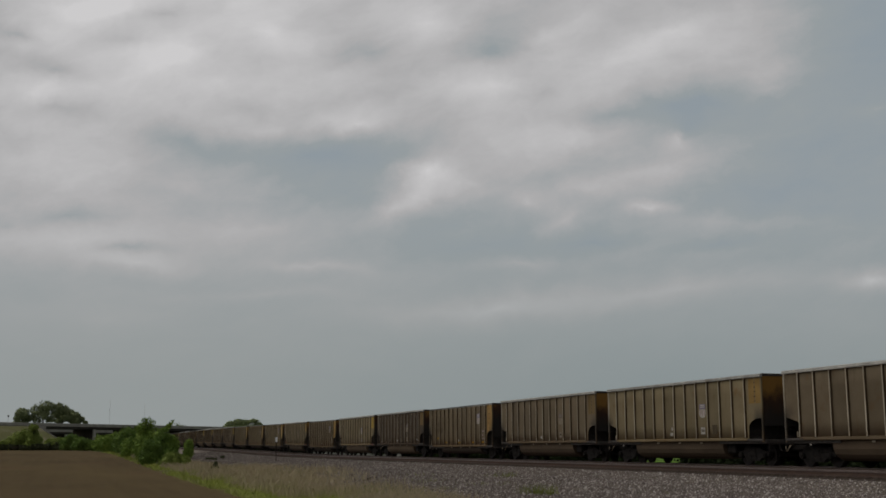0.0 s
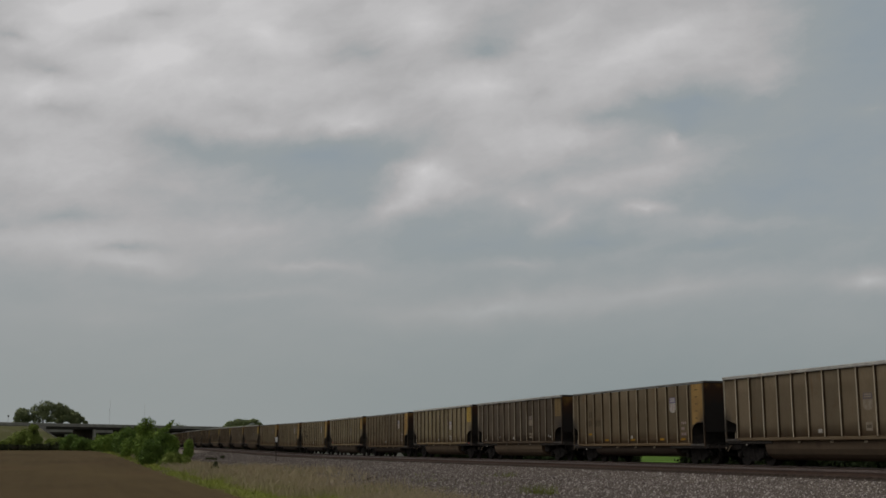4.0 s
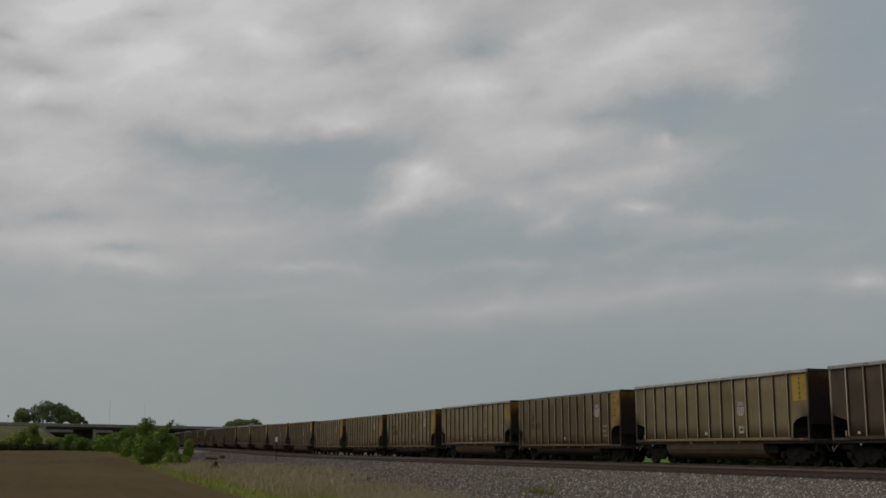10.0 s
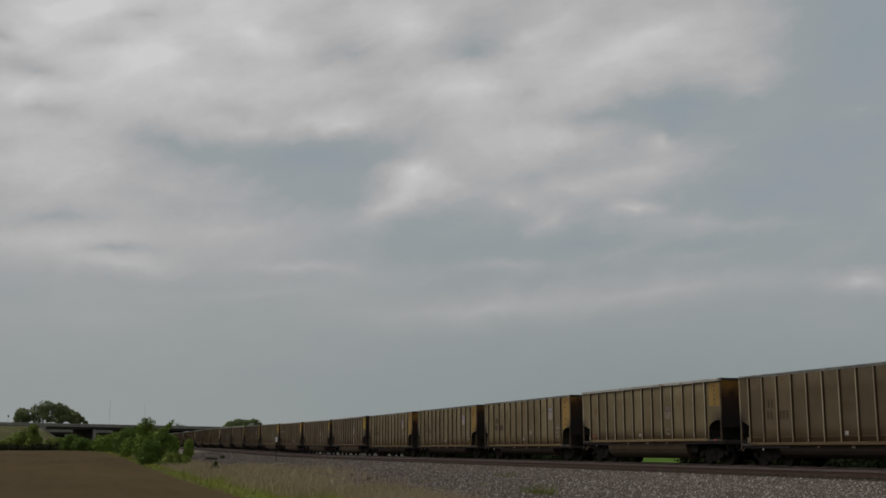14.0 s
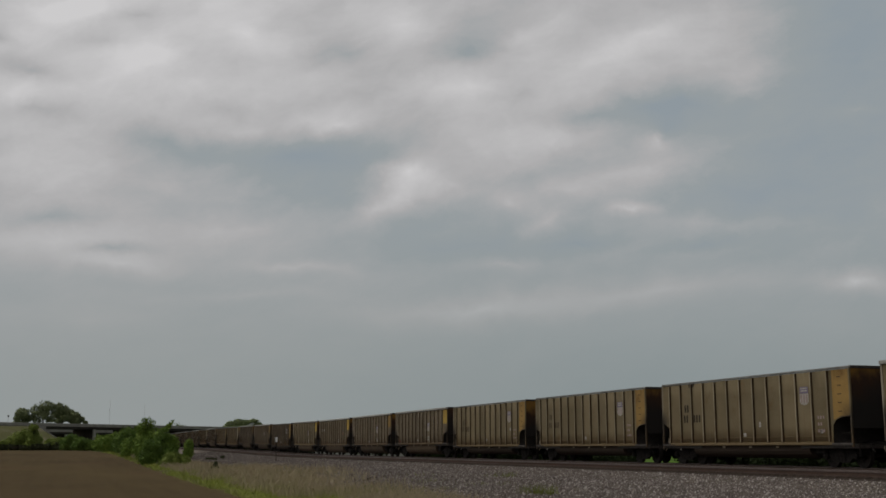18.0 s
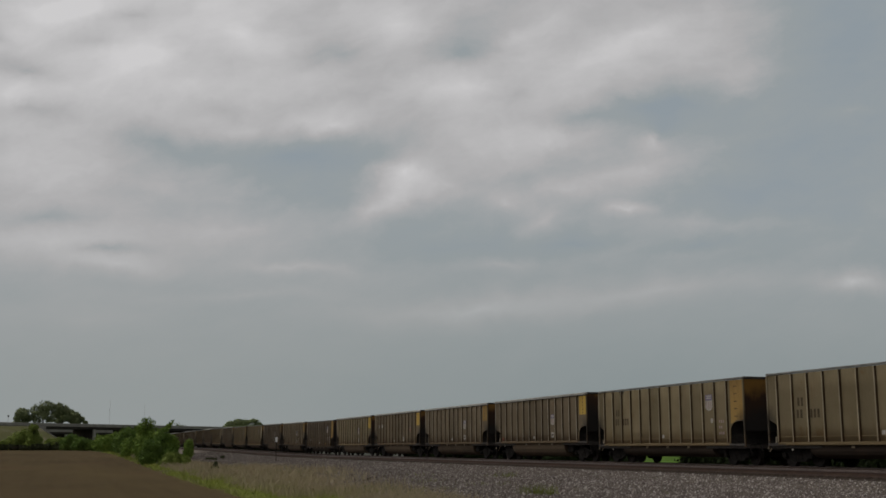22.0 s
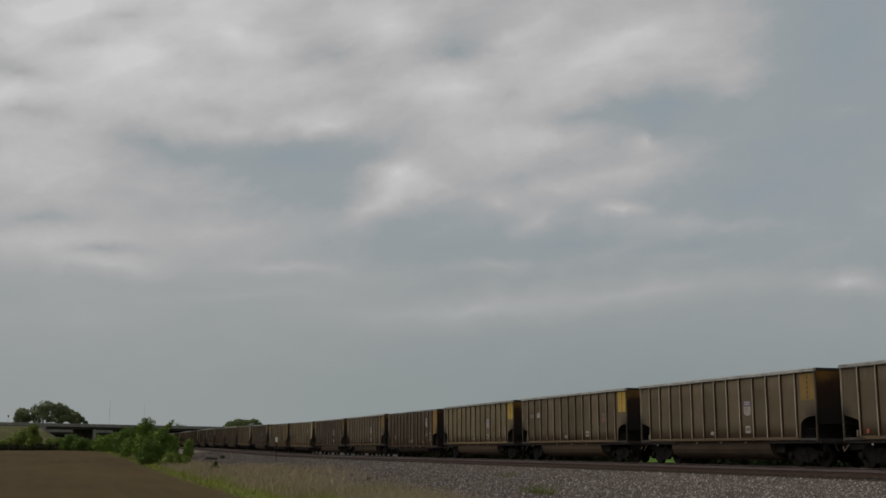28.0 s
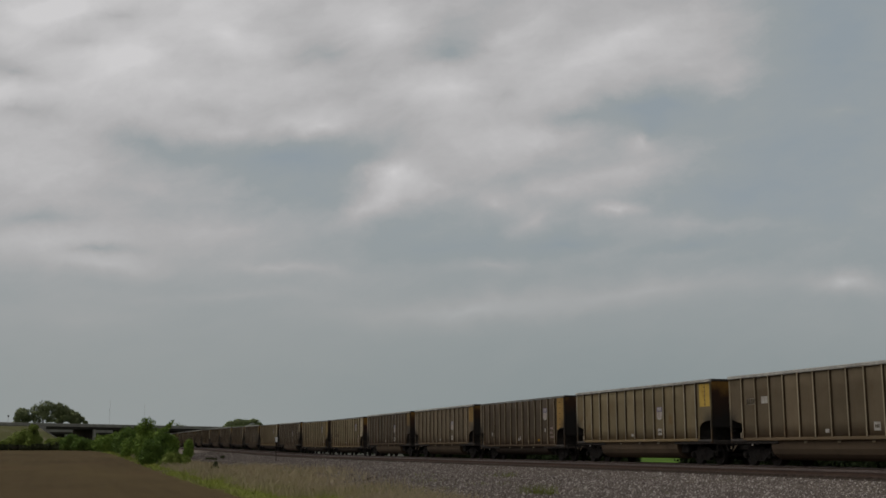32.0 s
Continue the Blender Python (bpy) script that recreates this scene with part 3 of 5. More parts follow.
def emblem(root, y, top, w, h, faded=False, body=None):
    """A shield: a blue head with two pale bars over a striped pale body."""
    x, a = -1.588, w / 2
    seam, low = top - h * 0.36, top - h
    shield = [(y + a, seam - 0.01), (y - a, seam - 0.01), (y - a, low + h * 0.20), (y - a * 0.7, low + h * 0.06), (y, low), (y + a * 0.7, low + h * 0.06), (y + a, low + h * 0.20)]
    e = part("shield_emblem", prism(B(), shield, 0, x - 0.004, x), body or (M_FADED if faded else M_WHITE), root, "worn shield emblem")
    part("emblem_head", prism(B(), [(y + a, seam), (y + a * 0.9, top), (y - a * 0.9, top), (y - a, seam)], 0, x - 0.004, x), M_FADED_BLUE if faded else M_BLUE, e)
    for u in (0.30, 0.66):
        z = seam + (top - seam) * u
        part("emblem_bar", prism(B(), [(y + a * 0.7, z), (y + a * 0.7, z + h * 0.07), (y - a * 0.7, z + h * 0.07), (y - a * 0.7, z)], 0, x - 0.008, x - 0.004), M_FADED if faded else M_WHITE, e)
    if not faded:
        for k in (-1, 0, 1):
            yy = y + k * w * 0.30
            part("emblem_stripe", prism(B(), [(yy + w * 0.065, low + h * 0.14), (yy + w * 0.065, seam - 0.05), (yy - w * 0.065, seam - 0.05), (yy - w * 0.065, low + h * 0.14)], 0, x - 0.008, x - 0.004), M_PINK, e)


def placard(root, y, z, w=0.36, h=0.32, back=None):
    p = plate(root, "placard", y, z, w, h, back or M_WHITE)
    for k in (-1, 0, 1):
        u = y + k * w * 0.24
        part("placard_bar", prism(B(), [(u + w * 0.08, z - h * 0.2), (u + w * 0.08, z + h * 0.2), (u - w * 0.08, z + h * 0.2), (u - w * 0.08, z - h * 0.2)], 0, -1.596, -1.592), M_BLACK, p)


def mark_bars(root, y, z, n, w, h, material, name="running_number", label="faded running number as plain bars"):
    """A row of plain bars where a running number stands."""
    bm = B()
    for k in range(n):
        u = y - k * w * 1.8
        prism(bm, [(u + w / 2, z - h / 2), (u + w / 2, z + h / 2), (u - w / 2, z + h / 2), (u - w / 2, z - h / 2)], 0, -1.592, -1.588)
    part(name, bm, material, root, label)


# which hopper is of which kind, its paint and how it is marked
KINDS = {-4: "T", -3: "T", -2: "T", -1: "F", 0: "T", 1: "T", 2: "F", 3: "T", 4: "F", 5: "F", 6: "F", 7: "T", 8: "T", 9: "T", 10: "T", 11: "F", 12: "T",
         13: "T", 14: "F", 15: "F", 16: "T", 17: "F", 18: "T", 19: "F", 20: "T", 21: "T", 22: "F", 23: "T", 24: "T", 25: "F", 26: "T", 27: "F", 28: "T", 29: "T", 30: "F", 31: "T", 32: "T"}
PAINTS = {-4: M_TAN, -3: M_OLIVE, -2: M_TAN, -1: M_DUN, 0: M_BROWN, 1: M_OLIVE, 2: M_DUN, 3: M_OLIVE, 4: M_OLIVE, 5: M_OLIVE, 6: M_OLIVE, 7: M_TAN, 8: M_TAN, 9: M_TAN, 10: M_OLIVE, 11: M_BROWN, 12: M_TAN, 13: M_BROWN, 14: M_OLIVE, 15: M_OLIVE, 16: M_BROWN, 17: M_OLIVE}
CARS = {}


def repaint(ob, was, now):
    for o in (ob, *ob.children_recursive):
        if o.type == "MESH" and o.data.materials and o.data.materials[0] == was:
            o.material_slots[0].link = "OBJECT"
            o.material_slots[0].material = now


def build_train():
    first = {"T": hopper("tub"), "F": hopper("flat")}
    words = {M_TAN: "dusty tan", M_DUN: "dusty dun-brown", M_OLIVE: "dusty olive-tan", M_BROWN: "dark brown"}
    rnd = random.Random(5)
    for k in sorted(KINDS):
        kind = KINDS[k]
        at = Matrix.Translation((TRAIN_X, FIRST + PITCH_LENGTH * k + HALF + SLACK.get(k, 0.0), RAIL_Z))
        CARS[k] = copy_thing(first[kind], at)
    for k, car in CARS.items():
        kind = KINDS[k]
        paint = PAINTS.get(k) or rnd.choice((M_TAN, M_BROWN, M_BROWN))
        repaint(car, M_OLIVE if kind == "F" else M_TAN, paint)
        # Beyond hopper 12 the yellow is dulled: haze of distance put into the paint.
        if k in (-4, -2, 0) or k > 12:
            repaint(car, M_YELLOW, M_YELLOW_OLD if k < 14 or k % 3 == 0 else M_RIB_DULL)
        if k in (1, 7, 9, 10):
            repaint(car, M_YELLOW, M_YELLOW_FRESH)
        if k == 9:
            repaint(car, M_RIB, M_RIB_DULL)
        tagged(car, f"{words[paint]} coal hopper, " + ("flat belly and yellow end bay" if kind == "F" else "round belly, short yellow end mark"), "train car", "coal hoppers of the train")
        mark(k, car, kind, rnd)
    for ob in first.values():
        for o in (*ob.children_recursive, ob):
            bpy.data.objects.remove(o)


def mark(k, car, kind, rnd):
    style = "tub" if kind == "T" else "flat"
    ribs = RIBS[style]
    low = 1.10 if kind == "T" else 0.90
    if kind == "F":
        emblem(car, bay(10, style), 3.19, 0.58, 0.74)
        ink = M_INK if k == 4 else M_BLACK
        mark_bars(car, ribs[1] - 0.38, 2.60, 2, 0.13, 0.34, ink)
        mark_bars(car, ribs[1] - 0.30, 2.12, 2, 0.13, 0.34, ink)
        mark_bars(car, ribs[2] - 0.16, 2.12, 3, 0.13, 0.34, ink)
        if k in (4, 6):
            y = bay(1, style) - 0.5
            part("soot_stain", prism(B(), [(y + 0.30, TOP - 0.10), (y - 0.26, TOP - 0.10), (y - 0.16, TOP - 0.26), (y - 0.06, TOP - 0.22), (y + 0.02, TOP - 0.44), (y + 0.10, TOP - 0.24), (y + 0.20, TOP - 0.30)], 0, -1.592, -1.588), M_INK, car, "black soot stain under the rim")
        plate(car, "white_stencil", bay(6, style) + 0.25, low + 0.42, 0.20, 0.16, M_WHITE)
        for dz, n in ((0.0, 3), (-0.26, 2), (-0.52, 3)):
            mark_bars(car, bay(11, style) + 0.18, 1.95 + dz, n, 0.09, 0.12, M_PINK, "small_stencil", "faded pinkish stencil as plain bars")
        if k == 4:
            plate(car, "white_stencil", bay(7, style) + 0.1, low + 0.85, 0.14, 0.22, M_WHITE)
            plate(car, "white_stencil", bay(11, style), low + 0.5, 0.16, 0.14, M_WHITE)
        if k == 6:
            plate(car, "white_stencil", bay(10, style) - 0.2, low + 1.10, 0.20, 0.20, M_WHITE)
        if k == -1:
            for i in (1, 3, 6, 9, 11):
                plate(car, "amber_reflector", bay(i, style) + 0.1, low + (0.62 if i == 1 else 0.28), 0.42, 0.10, M_AMBER)
        if k == 11:
            for i, z in ((1, 0.8), (6, 0.5), (10, 0.95)):
                plate(car, "white_stencil", bay(i, style), low + z, 0.16, 0.22, M_WHITE)
            plate(car, "amber_reflector", bay(9, style), low + 0.35, 0.3, 0.10, M_AMBER)
    else:
        if k == 9:
            emblem(car, bay(10, style), 2.66, 0.46, 0.52, True, M_RED_FADED)
            plate(car, "white_placard", bay(0, style) - 0.1, 2.75, 0.66, 0.28, M_FADED)
            mark_bars(car, bay(0, style) + 0.12, 2.75, 3, 0.12, 0.22, M_WHITE)
            plate(car, "white_placard", bay(1, style) - 0.10, 2.78, 0.48, 0.30, M_WHITE)
        else:
            emblem(car, bay(8, style), 2.78, 0.54, 0.64, k in (-2, 0, 3))
        plate(car, "white_stencil", bay(5, style) - 0.15, low + 0.32, 0.24, 0.15, M_WHITE)
        placard(car, bay(8, style), low + 0.45, back=M_FADED if k in (-2, 0, 3) else M_WHITE)
        if k == -3:
            plate(car, "black_stencil", bay(9, style), low + 0.5, 0.40, 0.40, M_BLACK)
            plate(car, "white_stencil", bay(5, style) - 0.20, low + 0.58, 0.12, 0.16, M_WHITE)
        if k == 0:
            for y, z in ((bay(0, style), 0.22), (bay(11, style) + 0.2, 0.42), (bay(11, style) - 0.1, 0.36), (bay(3, style) + 0.3, 0.4)):
                plate(car, "white_stencil", y, low + z, 0.14, 0.10, M_WHITE)
        if k in (3, 7):
            plate(car, "red_stencil", ribs[0] - 0.35, low + 0.28, 0.14, 0.16, M_LAMP_RED)
        if k in (1, 3):
            plate(car, "red_stencil", -7.43 + 0.5, low + 0.01, 0.16, 0.10, M_LAMP_RED, depth=0.05)


build_train()

# ---------------------------------------------------------------- sky
FOCAL, MID_X, MID_Y = 2010.5, 784.0, 441.0     # the view's angles as a grid of 1568 x 882


def view_axes():
    m = pose(0, 0, 0, 90 + PITCH, 0, -YAW).to_3x3()
    return np.array(m.col[0]), np.array(m.col[1]), -np.array(m.col[2])


def sky_paint():
    """Broken grey cloud over blue-grey gaps, thinner towards the horizon."""
    k = Nodes("cloudy_sky")
    k.n.remove(k.bsdf)
    uv = k.co.outputs["UV"]
    warp = k.n.new("ShaderNodeTexNoise")
    warp.inputs["Scale"].default_value, warp.inputs["Detail"].default_value = 3.2, 5
    k.l.new(uv, warp.inputs["Vector"])
    off = k.n.new("ShaderNodeVectorMath")
    off.operation = "MULTIPLY_ADD"
    k.l.new(warp.outputs["Color"], off.inputs[0])
    off.inputs[1].default_value, off.inputs[2].default_value = (0.11, 0.07, 0), (-0.055, -0.035, 0)
    add = k.n.new("ShaderNodeVectorMath")
    k.l.new(off.outputs[0], add.inputs[0]), k.l.new(uv, add.inputs[1])
    ripple = k.n.new("ShaderNodeTexNoise")
    ripple.inputs["Scale"].default_value, ripple.inputs["Detail"].default_value, ripple.inputs["Roughness"].default_value = 14.0, 6, 0.6
    k.l.new(uv, ripple.inputs["Vector"])
    fine = k.n.new("ShaderNodeVectorMath")
    fine.operation = "MULTIPLY_ADD"
    k.l.new(ripple.outputs["Color"], fine.inputs[0])
    fine.inputs[1].default_value, fine.inputs[2].default_value = (0.050, 0.034, 0), (-0.025, -0.017, 0)
    both = k.n.new("ShaderNodeVectorMath")
    k.l.new(add.outputs[0], both.inputs[0]), k.l.new(fine.outputs[0], both.inputs[1])
    at = both.outputs[0]

    def puff(x, y, w, h, turn, weight):
        m = k.n.new("ShaderNodeMapping")
        m.vector_type = "TEXTURE"
        m.inputs["Location"].default_value = (x, y, 0)
        m.inputs["Rotation"].default_value = (0, 0, radians(turn))
        m.inputs["Scale"].default_value = (w, h, 1)
        k.l.new(at, m.inputs["Vector"])
        g = k.n.new("ShaderNodeTexGradient")
        g.gradient_type = "QUADRATIC_SPHERE"
        k.l.new(m.outputs[0], g.inputs[0])
        return k.math("MULTIPLY", g.outputs["Fac"], weight)

    high_cloud = ((0.25, 0.11, 0.8, 0.4, 0, 0.48), (0.414, -0.02, 0.87, 0.15, 0, 0.36), (0.99, 0.11, 0.6, 0.26, -14, 0.32), (1.27, 0.09, 0.36, 0.2, -20, 0.24), (0.165, 0.012, 0.21, 0.06, 0, 0.58),
            (0.745, 0.048, 0.16, 0.09, -8, 0.43), (0.293, 0.096, 0.12, 0.065, 0, 0.35), (0.39, 0.15, 0.22, 0.09, 0, 0.26), (0.492, 0.058, 0.17, 0.085, 12, 0.35), (0.06, 0.17, 0.24, 0.075, 0, 0.32),
            (0.11, 0.3, 0.36, 0.16, 0, 0.24), (0.63, 0.222, 0.15, 0.05, 4, 0.38), (0.47, 0.226, 0.2, 0.055, -4, 0.29), (0.865, 0.16, 0.19, 0.095, -6, 0.38), (1.12, 0.105, 0.27, 0.06, -24, 0.15),
            (1.19, 0.055, 0.26, 0.05, -24, 0.2), (1.34, 0.14, 0.22, 0.09, -18, 0.22), (0.96, 0.07, 0.2, 0.06, -28, 0.2), (1.02, 0.232, 0.3, 0.08, -4, 0.26), (0.07, 0.062, 0.16, 0.05, 0, 0.23), (0.6, 0.13, 0.2, 0.07, -10, 0.17))
    gaps = ((0.285, 0.022, 0.17, 0.05, -12, -0.4), (0.09, 0.124, 0.15, 0.038, 14, -0.3), (0.025, 0.062, 0.1, 0.026, 4, -0.32), (0.66, 0.094, 0.16, 0.06, -8, -0.29), (0.225, 0.072, 0.12, 0.03, 0, -0.2), (0.105, 0.196, 0.17, 0.04, 4, -0.29),
            (0.87, 0.1, 0.16, 0.08, -10, -0.44), (1.23, 0.186, 0.26, 0.07, -10, -0.61), (1.09, 0.205, 0.14, 0.03, -6, -0.23), (0.56, 0.275, 0.42, 0.09, 2, -0.5), (0.34, 0.250, 0.18, 0.06, 6, -0.32), (0.44, 0.19, 0.1, 0.04, 0, -0.17),
            (0.60, 0.35, 0.36, 0.11, 0, -0.24), (1.56, 0.08, 0.36, 0.52, 14, -0.42), (0.96, 0.165, 0.1, 0.04, -12, -0.2), (1.215, 0.225, 0.1, 0.035, -14, -0.23), (1.37, 0.34, 0.6, 0.26, -4, -0.22), (0.85, 0.43, 0.4, 0.09, 0, -0.18),
            (1.06, 0.424, 0.13, 0.026, -8, -0.23), (1.27, 0.425, 0.16, 0.024, -4, -0.17))
    low_bands = ((0.752, 0.3, 0.11, 0.06, -10, 0.50), (0.735, 0.345, 0.15, 0.075, -28, 0.4), (0.7, 0.368, 0.09, 0.04, -32, 0.2), (1.195, 0.243, 0.06, 0.034, 10, 0.29), (1.150, 0.362, 0.075, 0.024, -2, 0.44), (1.18, 0.292, 0.26, 0.06, -12, 0.20),
            (0.933, 0.35, 0.08, 0.036, 6, 0.26), (1.003, 0.386, 0.12, 0.04, -22, 0.22), (1.56, 0.19, 0.16, 0.028, -12, 0.2), (0.12, 0.425, 0.6, 0.11, 0, 0.3), (0.125, 0.382, 0.17, 0.038, 0, -0.32), (0.01, 0.4, 0.1, 0.03, 0, -0.2),
            (0.222, 0.44, 0.11, 0.02, 0, -0.32), (0.235, 0.466, 0.18, 0.04, 2, 0.24), (0.45, 0.4, 0.32, 0.05, -3, 0.16), (0.86, 0.548, 0.42, 0.05, -4, 0.34), (1.2, 0.512, 0.46, 0.046, -4, 0.22), (1.545, 0.504, 0.14, 0.042, 0, 0.52),
            (0.56, 0.476, 0.26, 0.024, 2, 0.23), (0.92, 0.466, 0.16, 0.024, 0, 0.17), (0.185, 0.565, 0.3, 0.06, 0, 0.1), (1.27, 0.392, 0.42, 0.034, 2, 0.14), (0.46, 0.525, 0.5, 0.024, 0, 0.1))
    mid_cloud = ((0.9, 0.27, 0.26, 0.08, -4, 0.23), (1.13, 0.3, 0.22, 0.06, -10, 0.14), (0.83, 0.32, 0.16, 0.06, 4, 0.23), (1.05, 0.33, 0.2, 0.04, 0, 0.17))
    total = 0.37
    for band in (high_cloud, gaps, low_bands, mid_cloud):
        for p in band:
            total = k.math("ADD", total, puff(*p))
    turned = k.n.new("ShaderNodeMapping")
    turned.inputs["Rotation"].default_value = (0, 0, radians(12))
    k.l.new(at, turned.inputs["Vector"])
    soft = k.noise(4.0, 6, 0.55, (0.8, 1.5, 1), turned.outputs[0])
    wisps = k.noise(9.0, 6, 0.55, (0.8, 1.9, 1), turned.outputs[0])
    curls = k.noise(22.0, 6, 0.62, (0.9, 1.5, 1), turned.outputs[0])
    s = k.n.new("ShaderNodeSeparateXYZ")
    k.l.new(uv, s.inputs[0])
    height = k.ramp(s.outputs["Y"], 0.26, 0.60, 1.0, 0.32)
    rough = k.math("ADD", k.math("MULTIPLY", k.math("SUBTRACT", soft, 0.5), 0.34), k.math("MULTIPLY", k.math("SUBTRACT", wisps, 0.5), 0.38))
    rough = k.math("ADD", rough, k.math("MULTIPLY", k.math("SUBTRACT", curls, 0.5), 0.15))
    total = k.math("ADD", total, k.math("MULTIPLY", rough, height))
    ramp = k.n.new("ShaderNodeValToRGB")
    stops = ((0.0, (0.270, 0.312, 0.345)), (0.26, (0.301, 0.332, 0.346)), (0.52, (0.411, 0.408, 0.413)), (0.97, (0.602, 0.594, 0.600)))
    ramp.color_ramp.elements[0].color, ramp.color_ramp.elements[1].color = (*stops[0][1], 1), (*stops[3][1], 1)
    for p, c in stops[1:3]:
        ramp.color_ramp.elements.new(p).color = (*c, 1)
    k.l.new(total, ramp.inputs[0])
    low = k.mix(k.ramp(s.outputs["Y"], 0.34, 0.74, 0, 0.75), ramp.outputs[0], k.mix(k.ramp(s.outputs["X"], 0.2, 1.2), (0.268, 0.294, 0.290), (0.210, 0.251, 0.254)))
    e = k.n.new("ShaderNodeEmission")
    k.l.new(low, e.inputs["Color"])
    k.l.new(e.outputs[0], k.n["Material Output"].inputs["Surface"])
    return k.mat


def build_sky():
    """A sloping sheet of cloud: far away at the horizon, nearer overhead, so that its drift is quicker there."""
    right, up, ahead = view_axes()
    us, vs = np.linspace(-0.35, 1.95, 70), np.linspace(-0.5, 0.86, 60)
    verts, uvs = [], []
    for v in vs:
        depth = 1 / (1 / 1500 + (1 / 4300 - 1 / 1500) * v / 0.86) if v > -0.2 else 1 / (1 / 1500 - (1 / 4300 - 1 / 1500) * 0.2 / 0.86)
        for u in us:
            d = ahead + right * (u * 1000 - MID_X) / FOCAL + up * (MID_Y - v * 1000) / FOCAL
            verts.append(tuple(np.array(EYE) + d * depth)), uvs.append((u, v))
    w = len(us)
    faces = [(i * w + j, i * w + j + 1, (i + 1) * w + j + 1, (i + 1) * w + j) for i in range(len(vs) - 1) for j in range(w - 1)]
    ob = raw_object("backdrop", verts, faces, sky_paint(), True)
    layer = ob.data.uv_layers.new(name="sky")
    for loop in ob.data.loops:
        layer.data[loop.index].uv = uvs[loop.vertex_index]
    return tagged(ob, "overcast sky of broken grey clouds", "sky", kind="structure")


SKY = build_sky()


# ---------------------------------------------------------------- plants
def leaf_cloud(centres, radii, count, size, rnd, flat=0.8):
    """Many small leaf sprays spread through uneven lobes: each a bent pair of triangles."""
    c, r = np.array(centres, float), np.array(radii, float)
    pick = rnd.choice(len(c), count, p=r[:, 0] * r[:, 2] / (r[:, 0] * r[:, 2]).sum())
    d = rnd.normal(size=(count, 3))
    d /= np.linalg.norm(d, axis=1)[:, None]
    rad = rnd.uniform(0.45, 1.0, count) ** 0.5 * (1 + 0.16 * np.sin(d[:, 0] * 5 + pick) * np.cos(d[:, 2] * 4 + pick * 2))
    p = c[pick] + d * r[pick] * rad[:, None] + rnd.normal(0, 0.16, (count, 3)) * r[pick] * (rnd.uniform(0, 1, count) < 0.45)[:, None]
    a = rnd.normal(size=(count, 3))
    a /= np.linalg.norm(a, axis=1)[:, None]
    b = np.cross(a, d)
    b /= np.linalg.norm(b, axis=1)[:, None] + 1e-6
    s = (size * rnd.uniform(0.5, 1.5, count))[:, None]
    v = np.stack([p - a * s, p + b * s * 0.55 + d * s * 0.2, p + a * s, p - b * s * 0.55], 1).reshape(-1, 3)
    i = np.arange(count)[:, None] * 4
    return v, np.concatenate([i + np.array([[0, 1, 2]]), i + np.array([[0, 2, 3]])])


def limbs(base, lobes, r, rnd):
    """A tapered trunk that parts into limbs, one towards each lobe of the crown."""
    bm = B()
    base = Vector(base)
    top = Vector(lobes[0])
    fork = base.lerp(Vector((top.x, top.y, top.z)), 0.45)
    fork.x, fork.y = base.x + (top.x - base.x) * 0.25, base.y + (top.y - base.y) * 0.25
    rod(bm, base - Vector((0, 0, 0.3)), fork, r, 9, r * 0.65)
    for c in lobes:
        c = Vector(c)
        mid = fork.lerp(c, 0.5) + Vector((rnd.uniform(-0.1, 0.1), rnd.uniform(-0.1, 0.1), 0.1)) * r * 4
        rod(bm, fork, mid, r * 0.55, 6, r * 0.32)
        rod(bm, mid, c, r * 0.32, 5, r * 0.10)
    return bm


def plant(name, base, lobes, count, size, leaf, label, category, group="", trunk=0.2, seed=1):
    """A tree or bush from its lobes: (x, y, z, rx, ry, rz) from the base, in metres."""
    rnd, pr = np.random.default_rng(seed), random.Random(seed)
    root = new(name)
    root.location = base
    v, f = leaf_cloud([l[:3] for l in lobes], [l[3:] for l in lobes], count, size, rnd)
    crown = raw_object("crown", v.tolist(), f.tolist(), leaf)
    crown.parent = root
    part("trunk", limbs((0, 0, 0), [l[:3] for l in lobes], trunk, pr), M_BARK, root)
    return tagged(root, label, category, group)


def spot(px, py, dist):
    """The place at that bearing of the view grid, dist metres ahead along the track."""
    right, up, ahead = view_axes()
    d = ahead + right * (px - MID_X) / FOCAL + up * (MID_Y - py) / FOCAL
    return np.array(EYE) + d * (dist / d[1])


